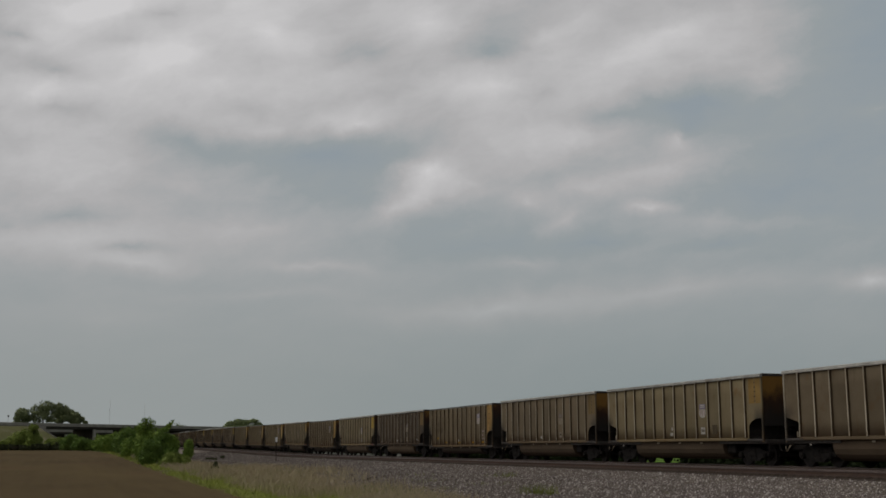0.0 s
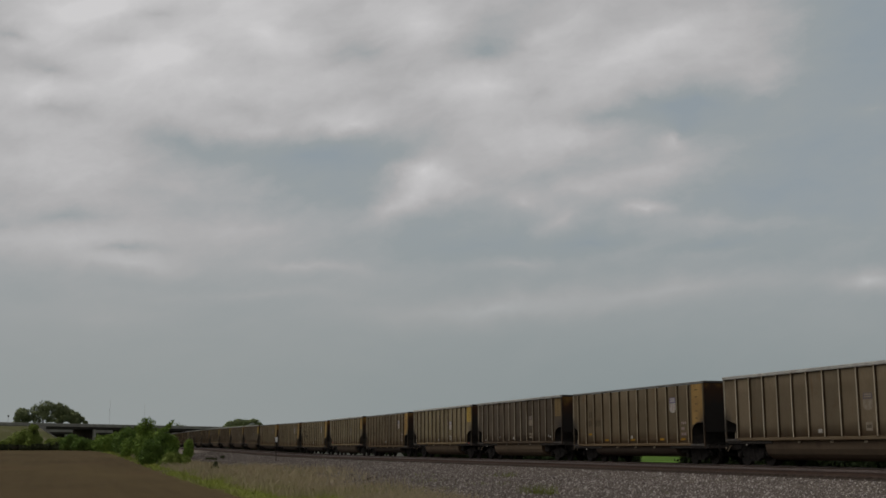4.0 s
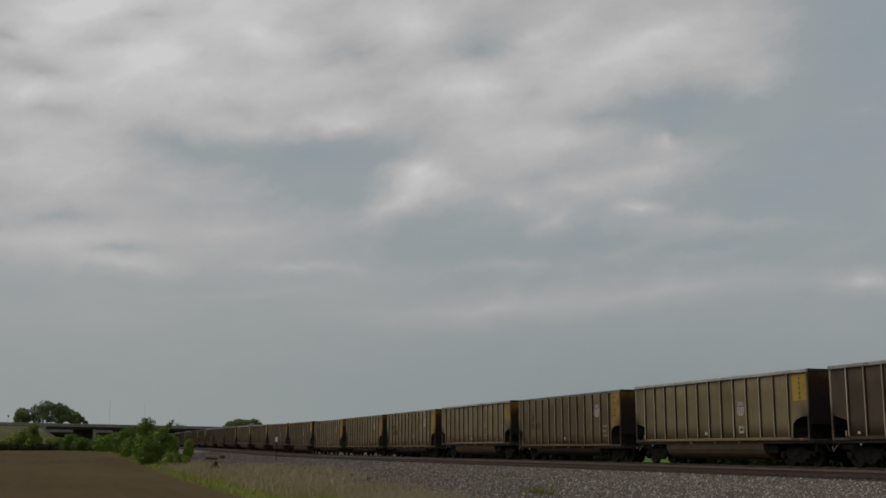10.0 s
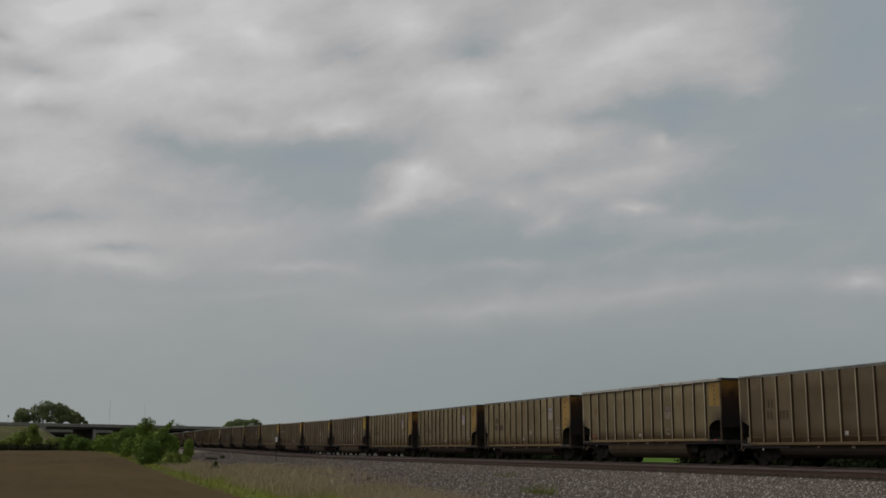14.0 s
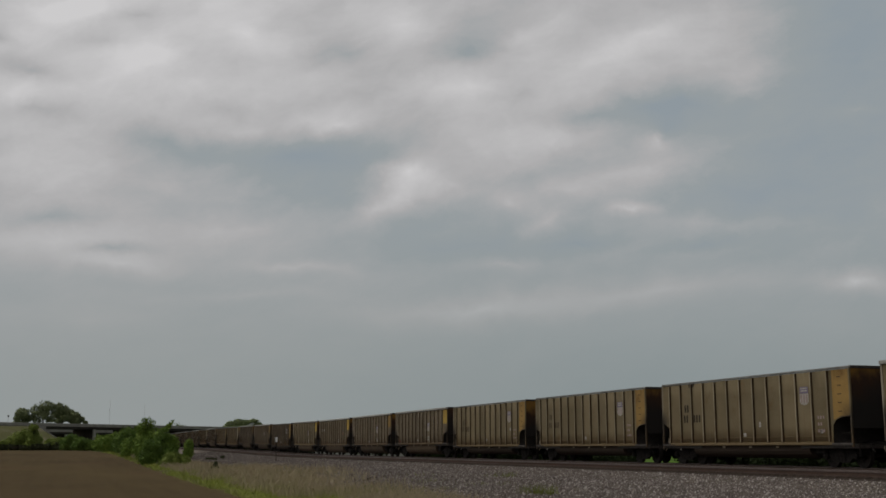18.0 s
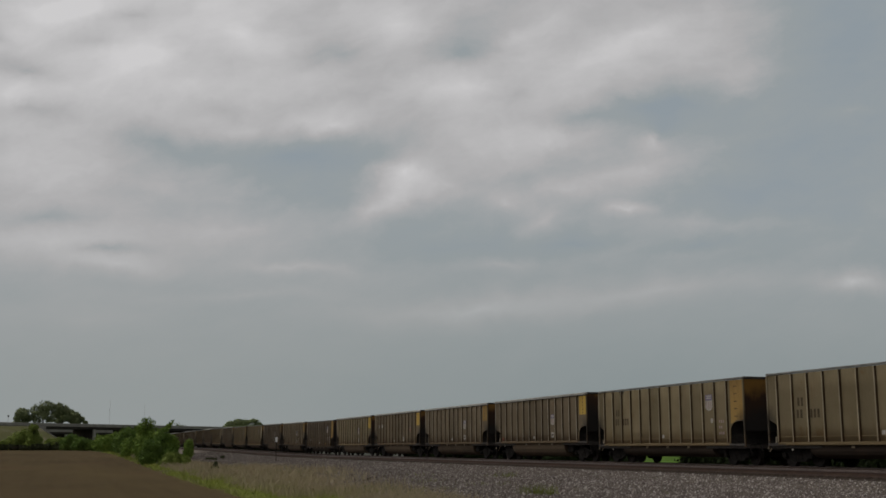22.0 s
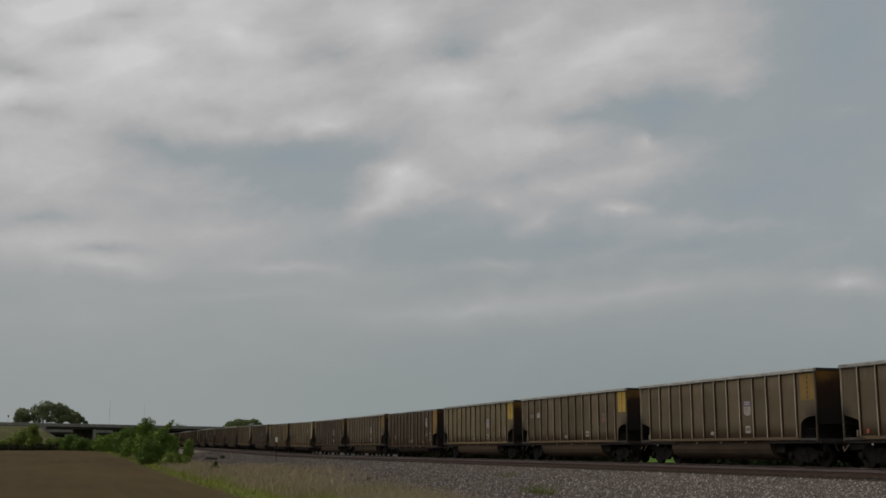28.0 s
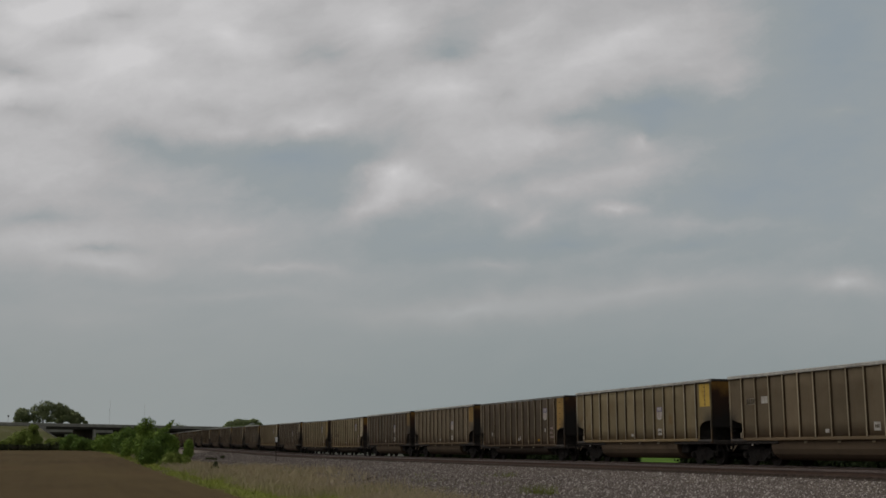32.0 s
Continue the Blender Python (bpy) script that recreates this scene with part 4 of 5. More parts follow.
def grow(name, px, bottom, top, width, dist, seed, leaf, label, category, group="", size=None, count=None, lobes=None, trunk=None):
    """A plant px wide from its bearing, bottom and top; its lobes are drawn by chance inside that box."""
    p = spot(px, bottom, dist)
    base = (p[0], p[1], float(ground_z(p[0], p[1])))
    high = spot(px, top, dist)[2] - base[2]
    w = width * dist / FOCAL * 1.05
    rnd = random.Random(seed)
    n = lobes or max(5, int(6 * w / max(high, 0.5)))
    made = []
    for i in range(n):
        u = (i + 0.5) / n * 2 - 1 + rnd.uniform(-0.12, 0.12)
        arch = math.sqrt(max(0.0, 1 - (abs(u) * 0.85) ** 2.5))
        r = min(high * 0.30, w * 0.32) * rnd.uniform(0.55, 1.15) * min(1.0, math.sqrt(11 / n))
        z = max(r * 0.6, high * arch * rnd.uniform(0.72, 1.0) - r * 0.85)
        made.append((u * (w / 2 - r * 0.6), rnd.uniform(-0.3, 0.3) * w, z, r * 1.1, r * 1.1, r * 0.95))
        if z > r * 1.7:
            made.append((u * (w / 2 - r * 0.6) * 0.95, rnd.uniform(-0.3, 0.3) * w, z * 0.45, r * 1.15, r * 1.1, z * 0.45))
    made.sort(key=lambda l: -l[2])
    size = size or max(0.05, dist * 1.35 / FOCAL)
    count = count or int(min(16000, 500 + 10 * w * high / (size * size)))
    return plant(name, base, made, count, size, leaf, label, category, group, trunk or max(0.05, high * 0.03), seed)


BUSH = "leafy green roadside bush beside the tilled field"
# the thicket at the field's edge, from far to near
for n, (px, bottom, top, width, dist, leaf) in enumerate((
        (125, 797, 768, 34, 300, M_LEAF_DEEP), (150, 797, 774, 40, 280, M_LEAF_DEEP), (182, 799, 768, 34, 230, M_LEAF), (200, 800, 764, 36, 190, M_LEAF), (222, 803, 756, 38, 150, M_LEAF_DEEP),
        (240, 808, 750, 24, 125, M_LEAF_DEEP), (258, 812, 739, 36, 108, M_LEAF), (288, 815, 757, 34, 100, M_LEAF_DEEP), (266, 818, 776, 34, 92, M_LEAF_DEEP), (302, 810, 768, 26, 100, M_LEAF),
        (234, 806, 772, 36, 125, M_LEAF), (333, 804, 776, 16, 125, M_LEAF), (306, 822, 800, 40, 85, M_LEAF_OLIVE), (324, 818, 806, 26, 88, M_LEAF_OLIVE))):
    grow("bush", px, bottom, top, width, dist, 20 + n, leaf, BUSH, "bush", "thicket at the field edge", lobes=17)
# a bare-tipped branch that stands out of the thicket
def leaning_sapling():
    p = spot(280, 812, 103)
    lobes = [(0.0, 0, 2.2, 0.45, 0.4, 0.5), (0.28, 0.1, 2.6, 0.36, 0.3, 0.32), (0.55, 0.1, 2.85, 0.30, 0.26, 0.24), (0.80, 0.2, 3.08, 0.22, 0.2, 0.24), (0.98, 0.1, 3.30, 0.16, 0.16, 0.18), (1.12, 0.0, 3.46, 0.12, 0.12, 0.12)]
    plant("sapling", (p[0], p[1], float(ground_z(p[0], p[1]))), lobes, 460, 0.11, M_LEAF, "leaning leafy sapling above the thicket", "sapling", trunk=0.07, seed=61)


leaning_sapling()
for n, (px, bottom, top, width, dist) in enumerate(((52, 798, 754, 34, 330), (56, 798, 742, 18, 325), (38, 798, 760, 36, 328), (14, 798, 776, 36, 335), (110, 797, 772, 36, 320), (90, 797, 776, 26, 322), (74, 797, 785, 44, 318), (98, 797, 783, 40, 318), (20, 797, 786, 60, 316))):
    grow("bush", px, bottom, top, width, dist, 70 + n, M_LEAF_OLIVE if n < 6 else M_SHRUB, ("olive-green" if n < 6 else "low dark green") + " bush before the road embankment", "bush", "bushes before the embankment")
def crowned_tree(px, dist, lobes, seed, leaf=M_LEAF_DARK, label="tall dark green tree behind the road bridge", group="trees behind the bridge"):
    """A tall tree from the bearings of its lobes: middle and radii on the view grid."""
    p, k = spot(px, 775, dist), dist / FOCAL
    base = (p[0], p[1], float(ground_z(p[0], p[1])))
    rnd = random.Random(seed)
    made = [((u - px) * k * 1.04, rnd.uniform(-2, 2), spot(u, v, dist)[2] - base[2], a * k, a * k, b * k) for u, v, a, b in lobes]
    plant("tree", base, made, 4600, 0.34, leaf, label, "tree", group, 0.45, seed)


crowned_tree(38, 520, ((38, 733, 11, 9), (30, 741, 6, 5), (45, 741, 8, 6), (36, 728, 8, 4), (34, 748, 10, 3)), 90)
crowned_tree(76, 520, ((65, 727, 10, 9), (79, 720, 12, 9), (90, 726, 6, 11), (75, 736, 13, 7), (60, 737, 6, 7), (85, 743, 8, 5), (66, 745, 7, 5), (75, 730, 9, 8)), 91)
crowned_tree(107, 530, ((103, 721, 7, 7), (111, 728, 8, 9), (100, 734, 6, 7), (111, 739, 9, 6), (103, 745, 9, 4), (108, 733, 8, 8)), 92)
crowned_tree(131, 535, ((124, 730, 6, 5), (130, 736, 9, 6), (139, 742, 7, 5), (122, 742, 8, 5), (147, 748, 4, 3), (132, 746, 10, 5)), 93)
HAZY = (M_LEAF_FAR, "hazy green tree far beyond the railway", "distant trees")
crowned_tree(412, 620, ((408, 752, 9, 6), (419, 748, 9, 6), (414, 758, 12, 5), (400, 757, 6, 4), (425, 757, 9, 5)), 94, *HAZY)
crowned_tree(444, 630, ((434, 748, 9, 5), (447, 746, 9, 4), (456, 752, 8, 5), (440, 757, 12, 5), (462, 758, 6, 4)), 95, *HAZY)
for n, (px, bottom, top, width, dist) in enumerate(((315, 790, 752, 40, 800), (184, 790, 750, 46, 900), (300, 793, 764, 60, 520), (345, 793, 762, 60, 530), (390, 793, 764, 50, 540), (240, 793, 764, 60, 510))):
    grow("tree", px, bottom, top, width, dist, 110 + n, M_LEAF_FAR, "hazy green tree far beyond the railway", "tree", "distant trees", trunk=0.4)


def blades(count, xr, yr, height, material, name, label, seed, keep=None, lean=0.35):
    """Grass as single bent blades, thinned out by noise."""
    rnd = np.random.default_rng(seed)
    x, y = rnd.uniform(*xr, count), yr[0] + (yr[1] - yr[0]) * rnd.uniform(0, 1, count) ** 1.7
    if keep is not None:
        m = keep(x, y, rnd)
        x, y = x[m], y[m]
    n = len(x)
    h = height * rnd.uniform(0.35, 1.25, n)
    a = rnd.uniform(0, math.tau, n)
    wide = (0.003 + 0.00009 * y) * rnd.uniform(0.7, 1.6, n)
    z = ground_z(x, y) - 0.02
    p = np.stack([x, y, z], -1)
    side = np.stack([np.cos(a), np.sin(a), 0 * a], -1) * wide[:, None]
    out = np.stack([rnd.normal(0, lean, n), rnd.normal(0, lean, n), np.ones(n)], -1)
    mid = p + out * (h * 0.55)[:, None]
    tip = p + (out * [1.9, 1.9, 1.0]) * h[:, None]
    v = np.stack([p - side, p + side, mid + side * 0.7, mid - side * 0.7, tip], 1).reshape(-1, 3)
    i = np.arange(n)[:, None] * 5
    f = np.concatenate([i + np.array([[0, 1, 2]]), i + np.array([[0, 2, 3]]), i + np.array([[3, 2, 4]])])
    return tagged(raw_object(name, v.tolist(), f.tolist(), material), label, "grass", kind="stuff")


def patchy(scale, cut):
    def keep(x, y, rnd):
        q = np.sin(x * scale + 1.7 * np.sin(y * scale * 0.37)) + np.sin(y * scale * 0.61 + 2.3 * np.sin(x * scale * 0.5)) + rnd.normal(0, 0.6, len(x))
        return q > cut
    return keep


def bank(x, y, r):
    """Thick beside the field, thinning out towards the gravel, which comes nearer to the field where the bank is low."""
    edge = 6.6 + 0.150 * np.minimum(y, 75) - 7.0 * smooth_step(66, 95, y)
    return patchy(0.9, -0.5)(x, y, r) & (r.uniform(0, 1, len(x)) > ((x - 6.4) / (edge - 6.4)) ** 1.3)


def tuft(x, y, spread, count, height, material, seed):
    def clump(u, v, r):
        return r.uniform(0, 1, len(u)) > np.hypot(u - x, (v - y) * 0.5) / spread
    blades(count, (x - spread, x + spread), (y - 2 * spread, y + 2 * spread), height, material, "weed_tufts", "green weed tufts in the gravel", seed, clump)


blades(24000, (5.6, 8.2), (28, 190), 0.22, M_GRASS, "green_verge", "fresh green grass along the field's edge", 3, lambda x, y, r: patchy(1.1, -0.7)(x, y, r) & (r.uniform(0, 1, len(x)) > (y - 48) / 160))
blades(130000, (6.6, 18.0), (28, 150), 0.40, M_STRAW, "dry_grass", "dry straw-coloured grass on the bank", 4, bank, 0.22)
blades(14000, (7.0, 14.0), (30, 100), 0.34, M_WEED, "green_grass", "green grass scattered through the dry bank", 6, lambda x, y, r: patchy(0.55, 0.8)(x, y, r) & bank(x, y, r))
for n, (x, y, spread, count, height) in enumerate(((13.8, 32.6, 0.6, 1300, 0.34), (18.1, 46.8, 0.7, 450, 0.26), (7.6, 41.5, 0.7, 1200, 0.34), (11.0, 37.0, 0.9, 700, 0.26), (12.6, 38.6, 0.8, 350, 0.14), (15.0, 40.5, 1.1, 300, 0.12), (16.0, 52.0, 1.4, 350, 0.14), (14.4, 46.0, 1.2, 350, 0.14), (16.6, 30.0, 0.8, 200, 0.10))):
    tuft(x, y, spread, count, height, M_WEED, 40 + n)


def hedgerow():
    """Rank weeds and brambles behind the railway, low and dark, with one gap to the meadow."""
    rnd = np.random.default_rng(12)
    c, r = [], []
    for y in np.arange(8, 330, 1.1):
        for q in range(3):
            x = 37.0 + q * 1.2 + rnd.uniform(-0.5, 0.5)
            if 1.70 < y / x < 1.93:
                continue
            low = 0.42 if 1.42 < y / x <= 1.70 and rnd.uniform() < 0.7 else 1.0
            c.append((x, y, float(ground_z(x, y)) + low * rnd.uniform(0.15, 0.75))), r.append((0.9, 1.0, (0.35 + 0.65 * low) * rnd.uniform(0.5, 0.85)))
    c, r = np.array(c), np.array(r)
    near = (c[:, 1] > 30) & (c[:, 1] < 115)
    v, f = leaf_cloud(c[near], r[near], 150000, 0.12, rnd)
    w, g = leaf_cloud(c[~near], r[~near], 70000, 0.15, rnd)
    v, f = np.concatenate([v, w]), np.concatenate([f, g + len(v)])
    tagged(raw_object("hedgerow", v.tolist(), f.tolist(), M_BRAMBLE), "low dark brambles and weeds behind the railway", "hedge", kind="stuff")


hedgerow()


def stones():
    """Loose ballast on the shoulder, as small rough lumps."""
    rnd = np.random.default_rng(8)
    n = 100000
    x, y = rnd.uniform(9.5, 22.75, n), 16 + 78 * rnd.uniform(0, 1, n) ** 1.5
    x, y = np.append(x, rnd.uniform(9.5, 22.75, 45000)), np.append(y, 90 + 100 * rnd.uniform(0, 1, 45000) ** 1.3)
    n = len(x)
    m = rnd.uniform(0, 1, n) < smooth_step(-1.5, 3.5, x - (4.6 + 0.125 * np.minimum(y, 75) - 6.0 * smooth_step(66, 95, y)))
    x, y = x[m], y[m]
    n = len(x)
    s = rnd.uniform(0.013, 0.040, n) * (1 + 0.5 * smooth_step(80, 140, y))
    o = np.array([(1, 0, 0), (-0.5, 0.9, 0), (-0.5, -0.9, 0), (0.3, 0.1, 0.9), (-0.2, -0.2, -0.6)])
    o = o[None] * (1 + 0.35 * rnd.normal(size=(n, 5, 3))) * s[:, None, None]
    v = np.stack([x, y, ground_z(x, y) + s * 0.3], -1)[:, None] + o
    i = np.arange(n)[:, None] * 5
    f = np.concatenate([i + np.array([t]) for t in ((0, 1, 3), (1, 2, 3), (2, 0, 3), (1, 0, 4), (2, 1, 4), (0, 2, 4))])
    tagged(raw_object("ballast_stones", v.reshape(-1, 3).tolist(), f.tolist(), M_STONE), "loose grey ballast stones beside the track", "gravel", kind="stuff")


stones()


# ---------------------------------------------------------------- road bridge
def build_bridge(aside, drop, start, piers, label):
    """A road overpass on an oblique line, aside metres behind the first: girders, slab, parapet, wall piers and an abutment."""
    root = tagged(new("road_bridge"), label, "bridge", "bridges of the two carriageways")
    a, b = np.array([-40.0, 340.0]), np.array([75.0, 428.0])
    u = (b - a) / np.linalg.norm(b - a)
    length = float(np.linalg.norm(b - a)) + aside
    a = a + np.array([-u[1], u[0]]) * aside
    root.matrix_world = Matrix.Translation((a[0], a[1], -drop)) @ Matrix.Rotation(math.atan2(u[1], u[0]), 4, "Z")
    deck = 8.15
    part("slab", box(B(), (start - 40, 0, deck), (length, 11, deck + 0.35), 0.03), M_CONCRETE, root)
    for y in (0.5, 3.6, 6.9, 10.1):
        part("girder", box(B(), (start + 2.5, y, deck - 0.72), (length, y + 0.45, deck), 0.02), M_CONCRETE_DARK, root, "dark girder")
    for y in (0.0, 10.7):
        parapet = part("parapet", box(B(), (start - 40, y, deck + 0.35), (length, y + 0.3, deck + 0.95), 0.04), M_CONCRETE, root, "pale concrete parapet")
        for x in range(int(start) - 38, int(length), 6):
            part("parapet_post", box(B(), (x, y - 0.03, deck + 0.36), (x + 0.5, y + 0.33, deck + 1.0), 0.03), M_CONCRETE, parapet)
    for x in piers:
        pier = part("wall_pier", box(B(), (x - 0.45, 0.6, 0.2), (x + 0.45, 10.4, deck - 0.72), 0.05), M_PIER, root, "concrete pier wall, its shade painted in dark")
        for y in (0.35, 5.2, 10.0):
            # Near column pale, the others dark: lit and shaded ends put into colour.
            part("pier_column", rod(B(), (x, y, 0.2), (x, y, deck - 0.72), 0.52, 14), M_CONCRETE if y < 1 else M_PIER, pier)
    part("abutment", box(B(), (start, 0.2, 3.0), (start + 3, 10.8, deck - 0.02), 0.05), M_CONCRETE, root)


def build_approach():
    """The grassy bank on which the two roads climb to their bridges."""
    a, u = np.array([-40.0, 340.0]), np.array([115.0, 88.0]) / math.hypot(115, 88)
    side = np.array([-u[1], u[0]])
    verts, along = [], (-400, -300, -200, -120, -60, -20, 0, 20, 34, 40, 43, 46, 49, 52, 64)
    prof = [(-17, 0.9), (-12, 3.4), (-6, 6.3), (-1.0, 8.3), (5.5, 8.4), (12, 8.3), (17, 7.0), (40, 6.6), (60, 6.6), (76, 0.9)]
    for s in along:
        fade = 1.0 if s <= 40 else max(0.0, 1 - (s - 40) / 12)
        for q, z in prof:
            p = a + u * s + side * q
            verts.append((p[0], p[1], 0.85 + (z - 0.9) * fade * (0.97 if 0 <= s else 1.0)))
    w = len(prof)
    faces = [(i * w + j, i * w + j + 1, (i + 1) * w + j + 1, (i + 1) * w + j) for i in range(len(along) - 1) for j in range(w - 1)]
    k = Nodes("embankment_grass", 0.95)
    c = k.mix(k.noise(0.5, 5, 0.65), (0.110, 0.125, 0.045), (0.180, 0.165, 0.080))
    k.colour(k.mix(k.ramp(k.noise(0.10, 4), 0.42, 0.55), c, (0.212, 0.190, 0.122)))
    tagged(raw_object("embankment", verts, faces, k.mat, True), "grassy road embankment leading up to the bridge", "embankment", kind="structure")


build_bridge(0.0, 0.0, 41.0, (62, 78, 101, 126), "concrete road overpass with dark girders on wall piers")
build_bridge(45.0, 0.95, 41.0, (62, 86, 108, 148), "second concrete road overpass behind the first one")
build_approach()


def drain_channel():
    """A pale concrete strip down the end of the embankment, added for the pale line of its edge."""
    a, u = Vector((-40.0, 340.0, 0)), Vector((115.0, 88.0, 0)).normalized()
    side = Vector((-u.y, u.x, 0))
    top, foot = a + u * 40.5 - side * 3.0 + Vector((0, 0, 7.15)), a + u * 51.5 - side * 3.0 + Vector((0, 0, 1.25))
    bm = B()
    for q in (-0.45, 0.45):
        rod(bm, top + side * q, foot + side * q, 0.16, 6)
    floor = [bm.verts.new(p + side * q) for p, q in ((top, -0.45), (top, 0.45), (foot, 0.45), (foot, -0.45))]
    bm.faces.new(floor)
    tagged(mesh_object("drain_channel", bm, M_CONCRETE), "pale concrete strip added along the edge of the road embankment", "drain")


drain_channel()


# ---------------------------------------------------------------- small things
def marker_post():
    root = tagged(new("marker_post"), "thin steel post with a white marker plate beside the track", "sign post")
    x, y = 18.6, 105.5
    z = float(ground_z(x, y))
    root.location = (x, y, z)
    part("post", box(B(), (-0.035, -0.02, -0.3), (0.035, 0.02, 2.15), 0.008), M_TRUCK, root)
    part("plate", box(B(), (-0.10, -0.035, 1.76), (0.10, -0.02, 2.20), 0.004), M_PLATE, root, "white marker plate")


def small_shrubs():
    for px, py, dist, lobes, label in ((381, 832, 74.5, [(0, 0, 0.26, 0.17, 0.17, 0.22), (0.02, 0, 0.48, 0.09, 0.09, 0.14), (-0.12, 0, 0.16, 0.14, 0.14, 0.14), (0.14, 0, 0.14, 0.12, 0.12, 0.12)], "small dark cedar seedling in the dry grass"),
                                       (372, 814, 114, [(-0.25, 0, 0.11, 0.24, 0.24, 0.11), (0.15, 0, 0.12, 0.26, 0.24, 0.12), (0.5, 0.1, 0.09, 0.22, 0.22, 0.09)], "low dark green shrub on the gravel bank"),
                                       (393, 810, 130, [(0, 0, 0.16, 0.2, 0.2, 0.18), (0.15, 0, 0.25, 0.12, 0.12, 0.12)], "low dark green shrub on the gravel bank")):
        p = spot(px, py, dist)
        plant("shrub", (p[0], p[1], float(ground_z(p[0], p[1]))), lobes, 420, 0.05, M_SHRUB, label, "shrub", trunk=0.025, seed=int(px))


def sticks():
    for n, (x, y, turn, long) in enumerate(((12.3, 47.5, 25, 0.5), (12.9, 49.5, 40, 0.45), (13.8, 56.0, 60, 0.5), (11.5, 84.0, 30, 0.9))):
        bm, rnd = B(), random.Random(n)
        p = Vector((-long / 2, 0, 0.04))
        for i in range(4):
            q = p + Vector((long / 4, rnd.uniform(-0.08, 0.08), rnd.uniform(-0.02, 0.07)))
            rod(bm, p, q, 0.024 - 0.005 * i, 6, 0.019 - 0.005 * i)
            p = q
        ob = mesh_object("dead_branch", bm, M_LUMP)
        ob.matrix_world = pose(x, y, float(ground_z(x, y)), 0, 0, turn)
        tagged(ob, "dead grey-brown branch lying on the gravel", "branch")


def litter():
    for x, y, s in ((12.4, 75.0, 0.07), (14.5, 68.0, 0.06), (17.2, 66.0, 0.05)):
        bm = B()
        bmesh.ops.create_icosphere(bm, subdivisions=2, radius=s)
        for v in bm.verts:
            v.co *= 1 + 0.3 * noise.noise(v.co * 20)
        ob = mesh_object("white_rock", bm, M_WHITE)
        ob.location = (x, y, float(ground_z(x, y)) + s * 0.5)
        tagged(ob, "small white rock in the dry grass", "rock")


def pale_heaps():
    """A row of small pale heaps behind the main track, added for bright spots under the train."""
    rnd = random.Random(31)
    for n in range(23):
        y, s = 119.5 + 2.0 * n, 1.5 if n % 7 == 0 else rnd.uniform(0.8, 1.05)
        bm = B()
        bmesh.ops.create_cone(bm, cap_ends=True, segments=11, radius1=0.52 * s, radius2=0.07, depth=0.55 * s, matrix=Matrix.Translation((0, 0, 0.25 * s)))
        bmesh.ops.subdivide_edges(bm, edges=bm.edges[:], cuts=1)
        for v in bm.verts:
            v.co += Vector((rnd.uniform(-1, 1), rnd.uniform(-1, 1), rnd.uniform(-0.6, 0.6))) * 0.05
        ob = mesh_object("ballast_heap", bm, M_HEAP)
        ob.location = (34.4, y, float(ground_z(34.4, y)) - 0.02)
        tagged(ob, "small pale heap added behind the track for a bright spot", "gravel heap", "ballast heaps behind the track")


def mast(px, top, dist):
    """A guyed lattice mast, very far off."""
    p = spot(px, 790, dist)
    z = spot(px, top, dist)[2]
    bm = B()
    for q in range(3):
        c, s = math.cos(q * 2.094) * 0.5, math.sin(q * 2.094) * 0.5
        rod(bm, (c, s, 0), (c, s, z), 0.035, 5)
    for i in range(int(z // 4)):
        for q in range(3):
            a0, a1 = q * 2.094, (q + 1) * 2.094
            rod(bm, (math.cos(a0) * 0.5, math.sin(a0) * 0.5, i * 4), (math.cos(a1) * 0.5, math.sin(a1) * 0.5, i * 4 + 4), 0.03, 4)
    ob = mesh_object("radio_mast", bm, M_HAZE)
    ob.location = (p[0], p[1], 0)
    tagged(ob, "slender grey lattice radio mast on the horizon", "mast")


def road_sign(px, py, dist):
    p = spot(px, py, dist)
    root = tagged(new("road_sign"), "small sign on a thin post by the embankment road", "sign")
    root.location = (p[0], p[1], 8.2)
    part("post", rod(B(), (0, 0, 0), (0, 0, 2.2), 0.05, 6), M_HAZE, root)
    part("panel", box(B(), (-0.2, -0.04, 1.7), (0.2, -0.01, 2.2), 0.01), M_GALV, root)


marker_post(), small_shrubs(), sticks(), litter(), pale_heaps()
mast(191, 706, 1500), mast(253, 714, 1600)
road_sign(14, 748, 330)


def insect(label, coat):
    root = tagged(new("flying_insect"), label, "insect")
    bm = B()
    bmesh.ops.create_uvsphere(bm, u_segments=10, v_segments=8, radius=0.0022, matrix=Matrix.Diagonal((1.7, 0.9, 0.9, 1)))
    bmesh.ops.create_uvsphere(bm, u_segments=8, v_segments=6, radius=0.0014, matrix=Matrix.Translation((0.0042, 0, 0)))
    part("body", bm, coat, root)
    for s in (-1, 1):
        part("wing", prism(B(), [(0.001, 0.0), (0.0015, s * 0.003), (-0.0025, s * 0.0036), (-0.003, s * 0.001)], 2, 0.0012, 0.0013), M_GALV, root)
    return root


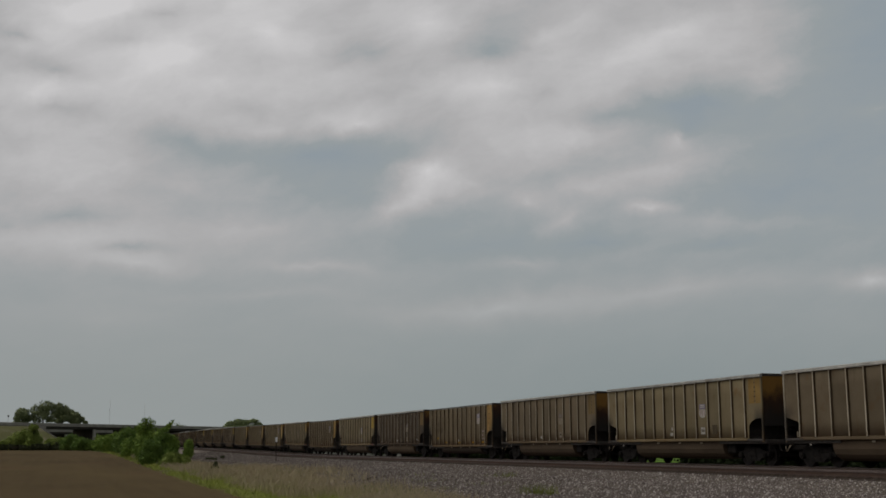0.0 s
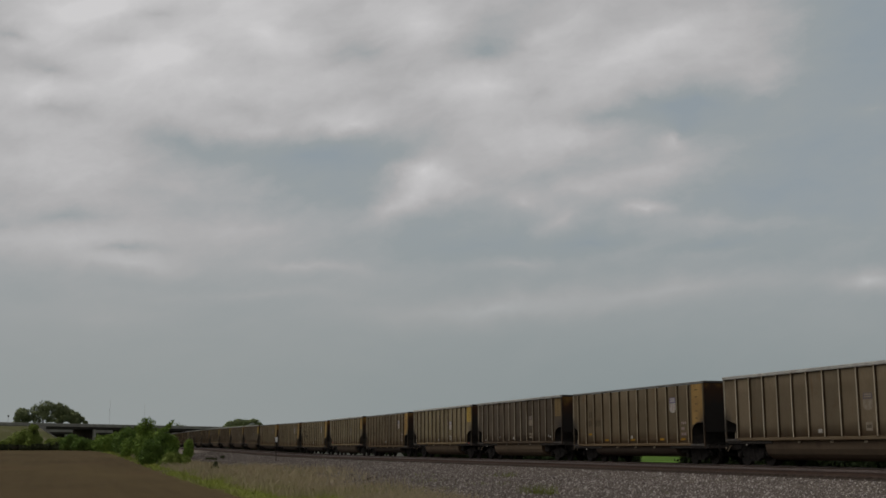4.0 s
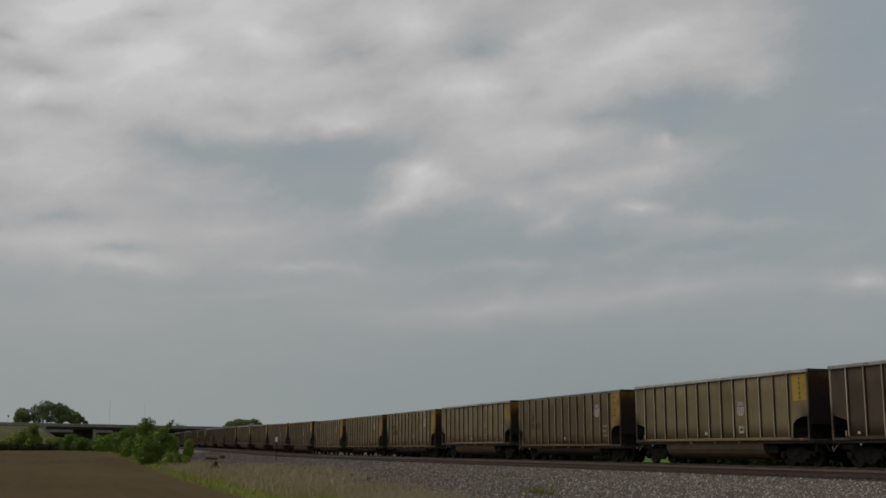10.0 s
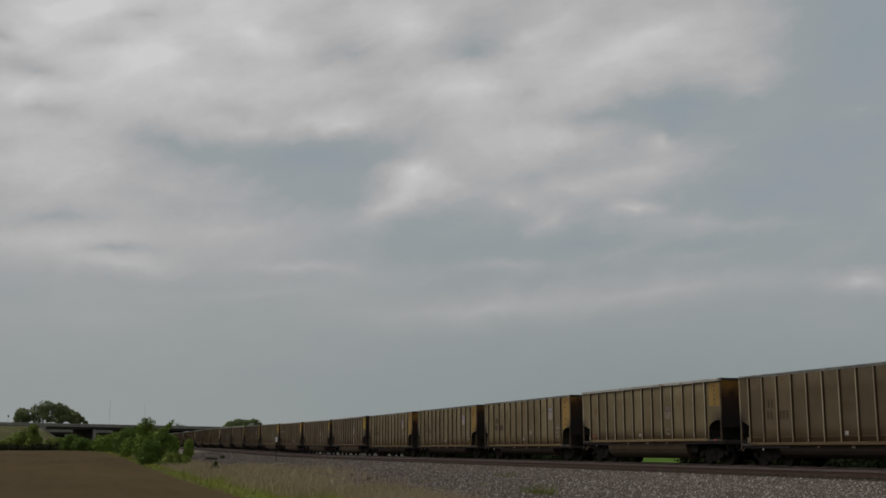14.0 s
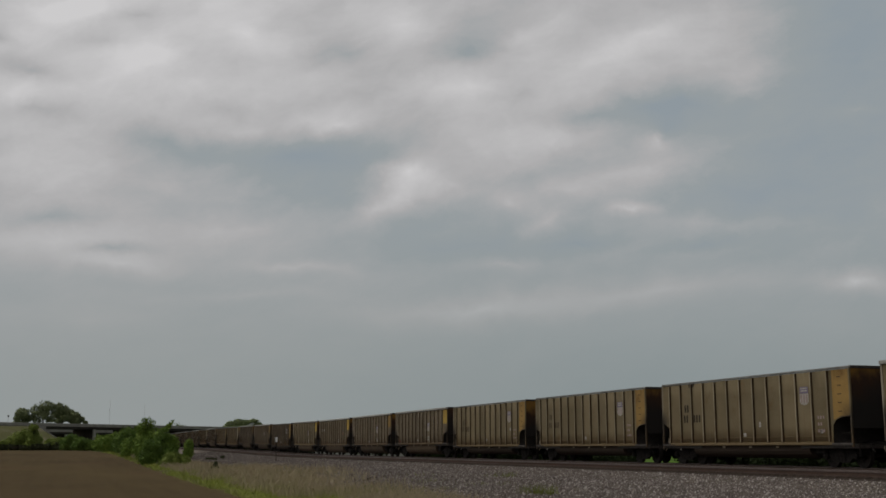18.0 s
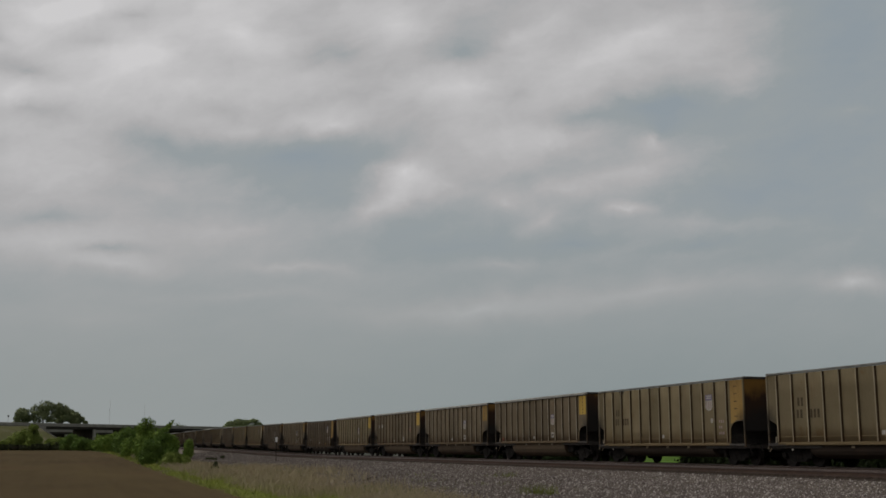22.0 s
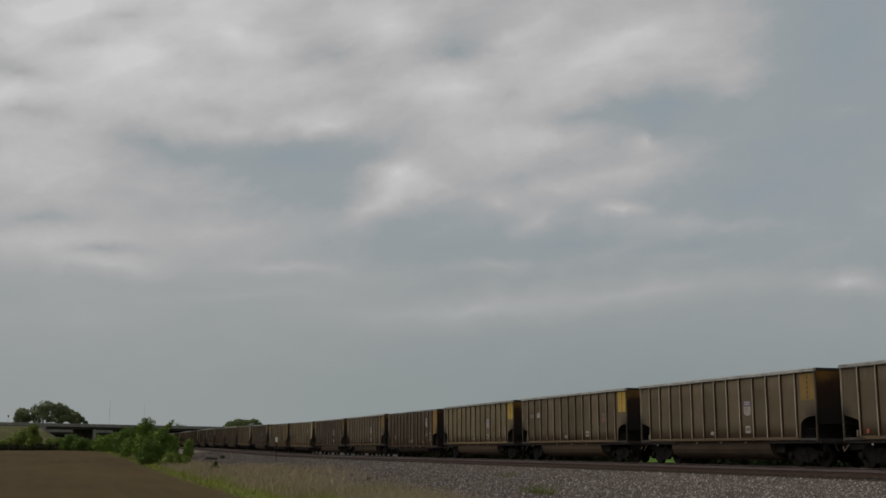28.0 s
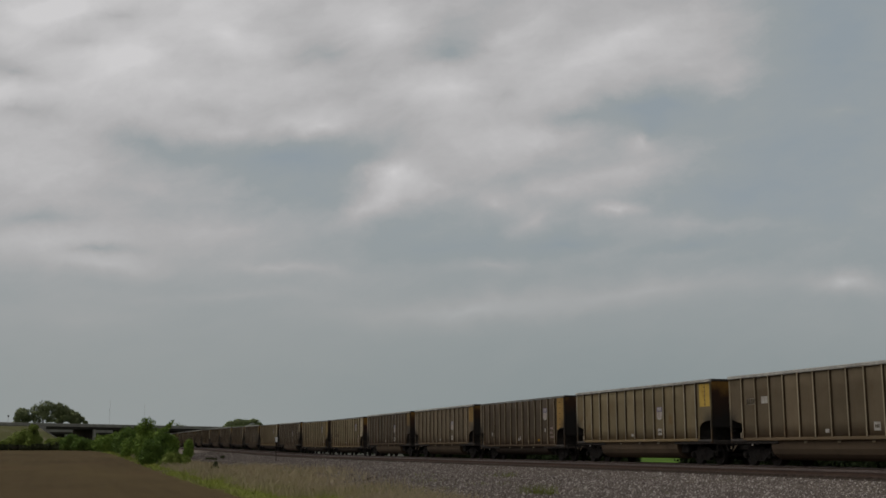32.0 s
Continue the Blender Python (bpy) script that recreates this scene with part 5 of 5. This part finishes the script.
FLY_A, FLY_B = insect("small grey fly with spread wings in mid-air", M_GALV), insect("small dark fly in mid-air", M_SOOT)


# ---------------------------------------------------------------- what moves
def motions():
    right, up, ahead = view_axes()
    times = [0.5 * i for i in range(65)]
    for k, car in CARS.items():
        y0 = FIRST + PITCH_LENGTH * k + HALF + SLACK.get(k, 0.0)
        rows = []
        for t in times:
            y = y0 - travelled(t)
            slope = math.degrees(math.atan2(float(rise(y + 6) - rise(y - 6)), 12))
            swing = -math.degrees(math.atan2(float(bend(y + 6) - bend(y - 6)), 12))
            rows.append((t, pose(TRAIN_X + float(bend(y)), y, RAIL_Z + float(rise(y)), slope, 0, swing)))
        walk(car, rows)
    fine = [i / 15 for i in range(481)]
    turns = [(t, degrees_of(travelled(t) / 0.457)) for t in fine]
    for k, car in CARS.items():
        if k > 12:
            continue
        for o in car.children_recursive:
            if o.name.startswith("wheelset"):
                x, y, z = o.location
                walk(o, [(t, pose(x, y, z, a)) for t, a in turns])
    drift = Vector(right) * -59.0
    walk(SKY, [(t, Matrix.Translation(drift * (t / 32.0) + Vector((0, 0, -3.0 * t / 32.0)))) for t in (0.0, 8.0, 16.0, 24.0, 32.0)])
    for fly, when, px, py, dist, before, after in ((FLY_A, 9.0, 653, 732, 1.5, (-0.07, -0.19), (0.09, -0.19)), (FLY_B, 30.0, 1336, 251, 2.1, (0.32, 0.04), (0.04, 0.34))):
        at = Vector(EYE) + Vector(ahead + right * (px - MID_X) / FOCAL + up * (MID_Y - py) / FOCAL) * dist
        come = Vector(right) * before[0] + Vector(up) * before[1]
        go = Vector(right) * after[0] + Vector(up) * after[1]
        rows = [(0.0, at + come * 3.0), (when - 0.5, at + come * 2.5), (when - 0.1, at + come), (when, at), (when + 0.1, at + go), (when + 0.5, at + go * 2.5), (32.0, at + go * 3.0)]
        walk(fly, [(t, Matrix.Translation(q) @ pose(0, 0, 0, 0, 20, 40)) for t, q in rows])


def degrees_of(a):
    return math.degrees(a) % 360.0


motions()
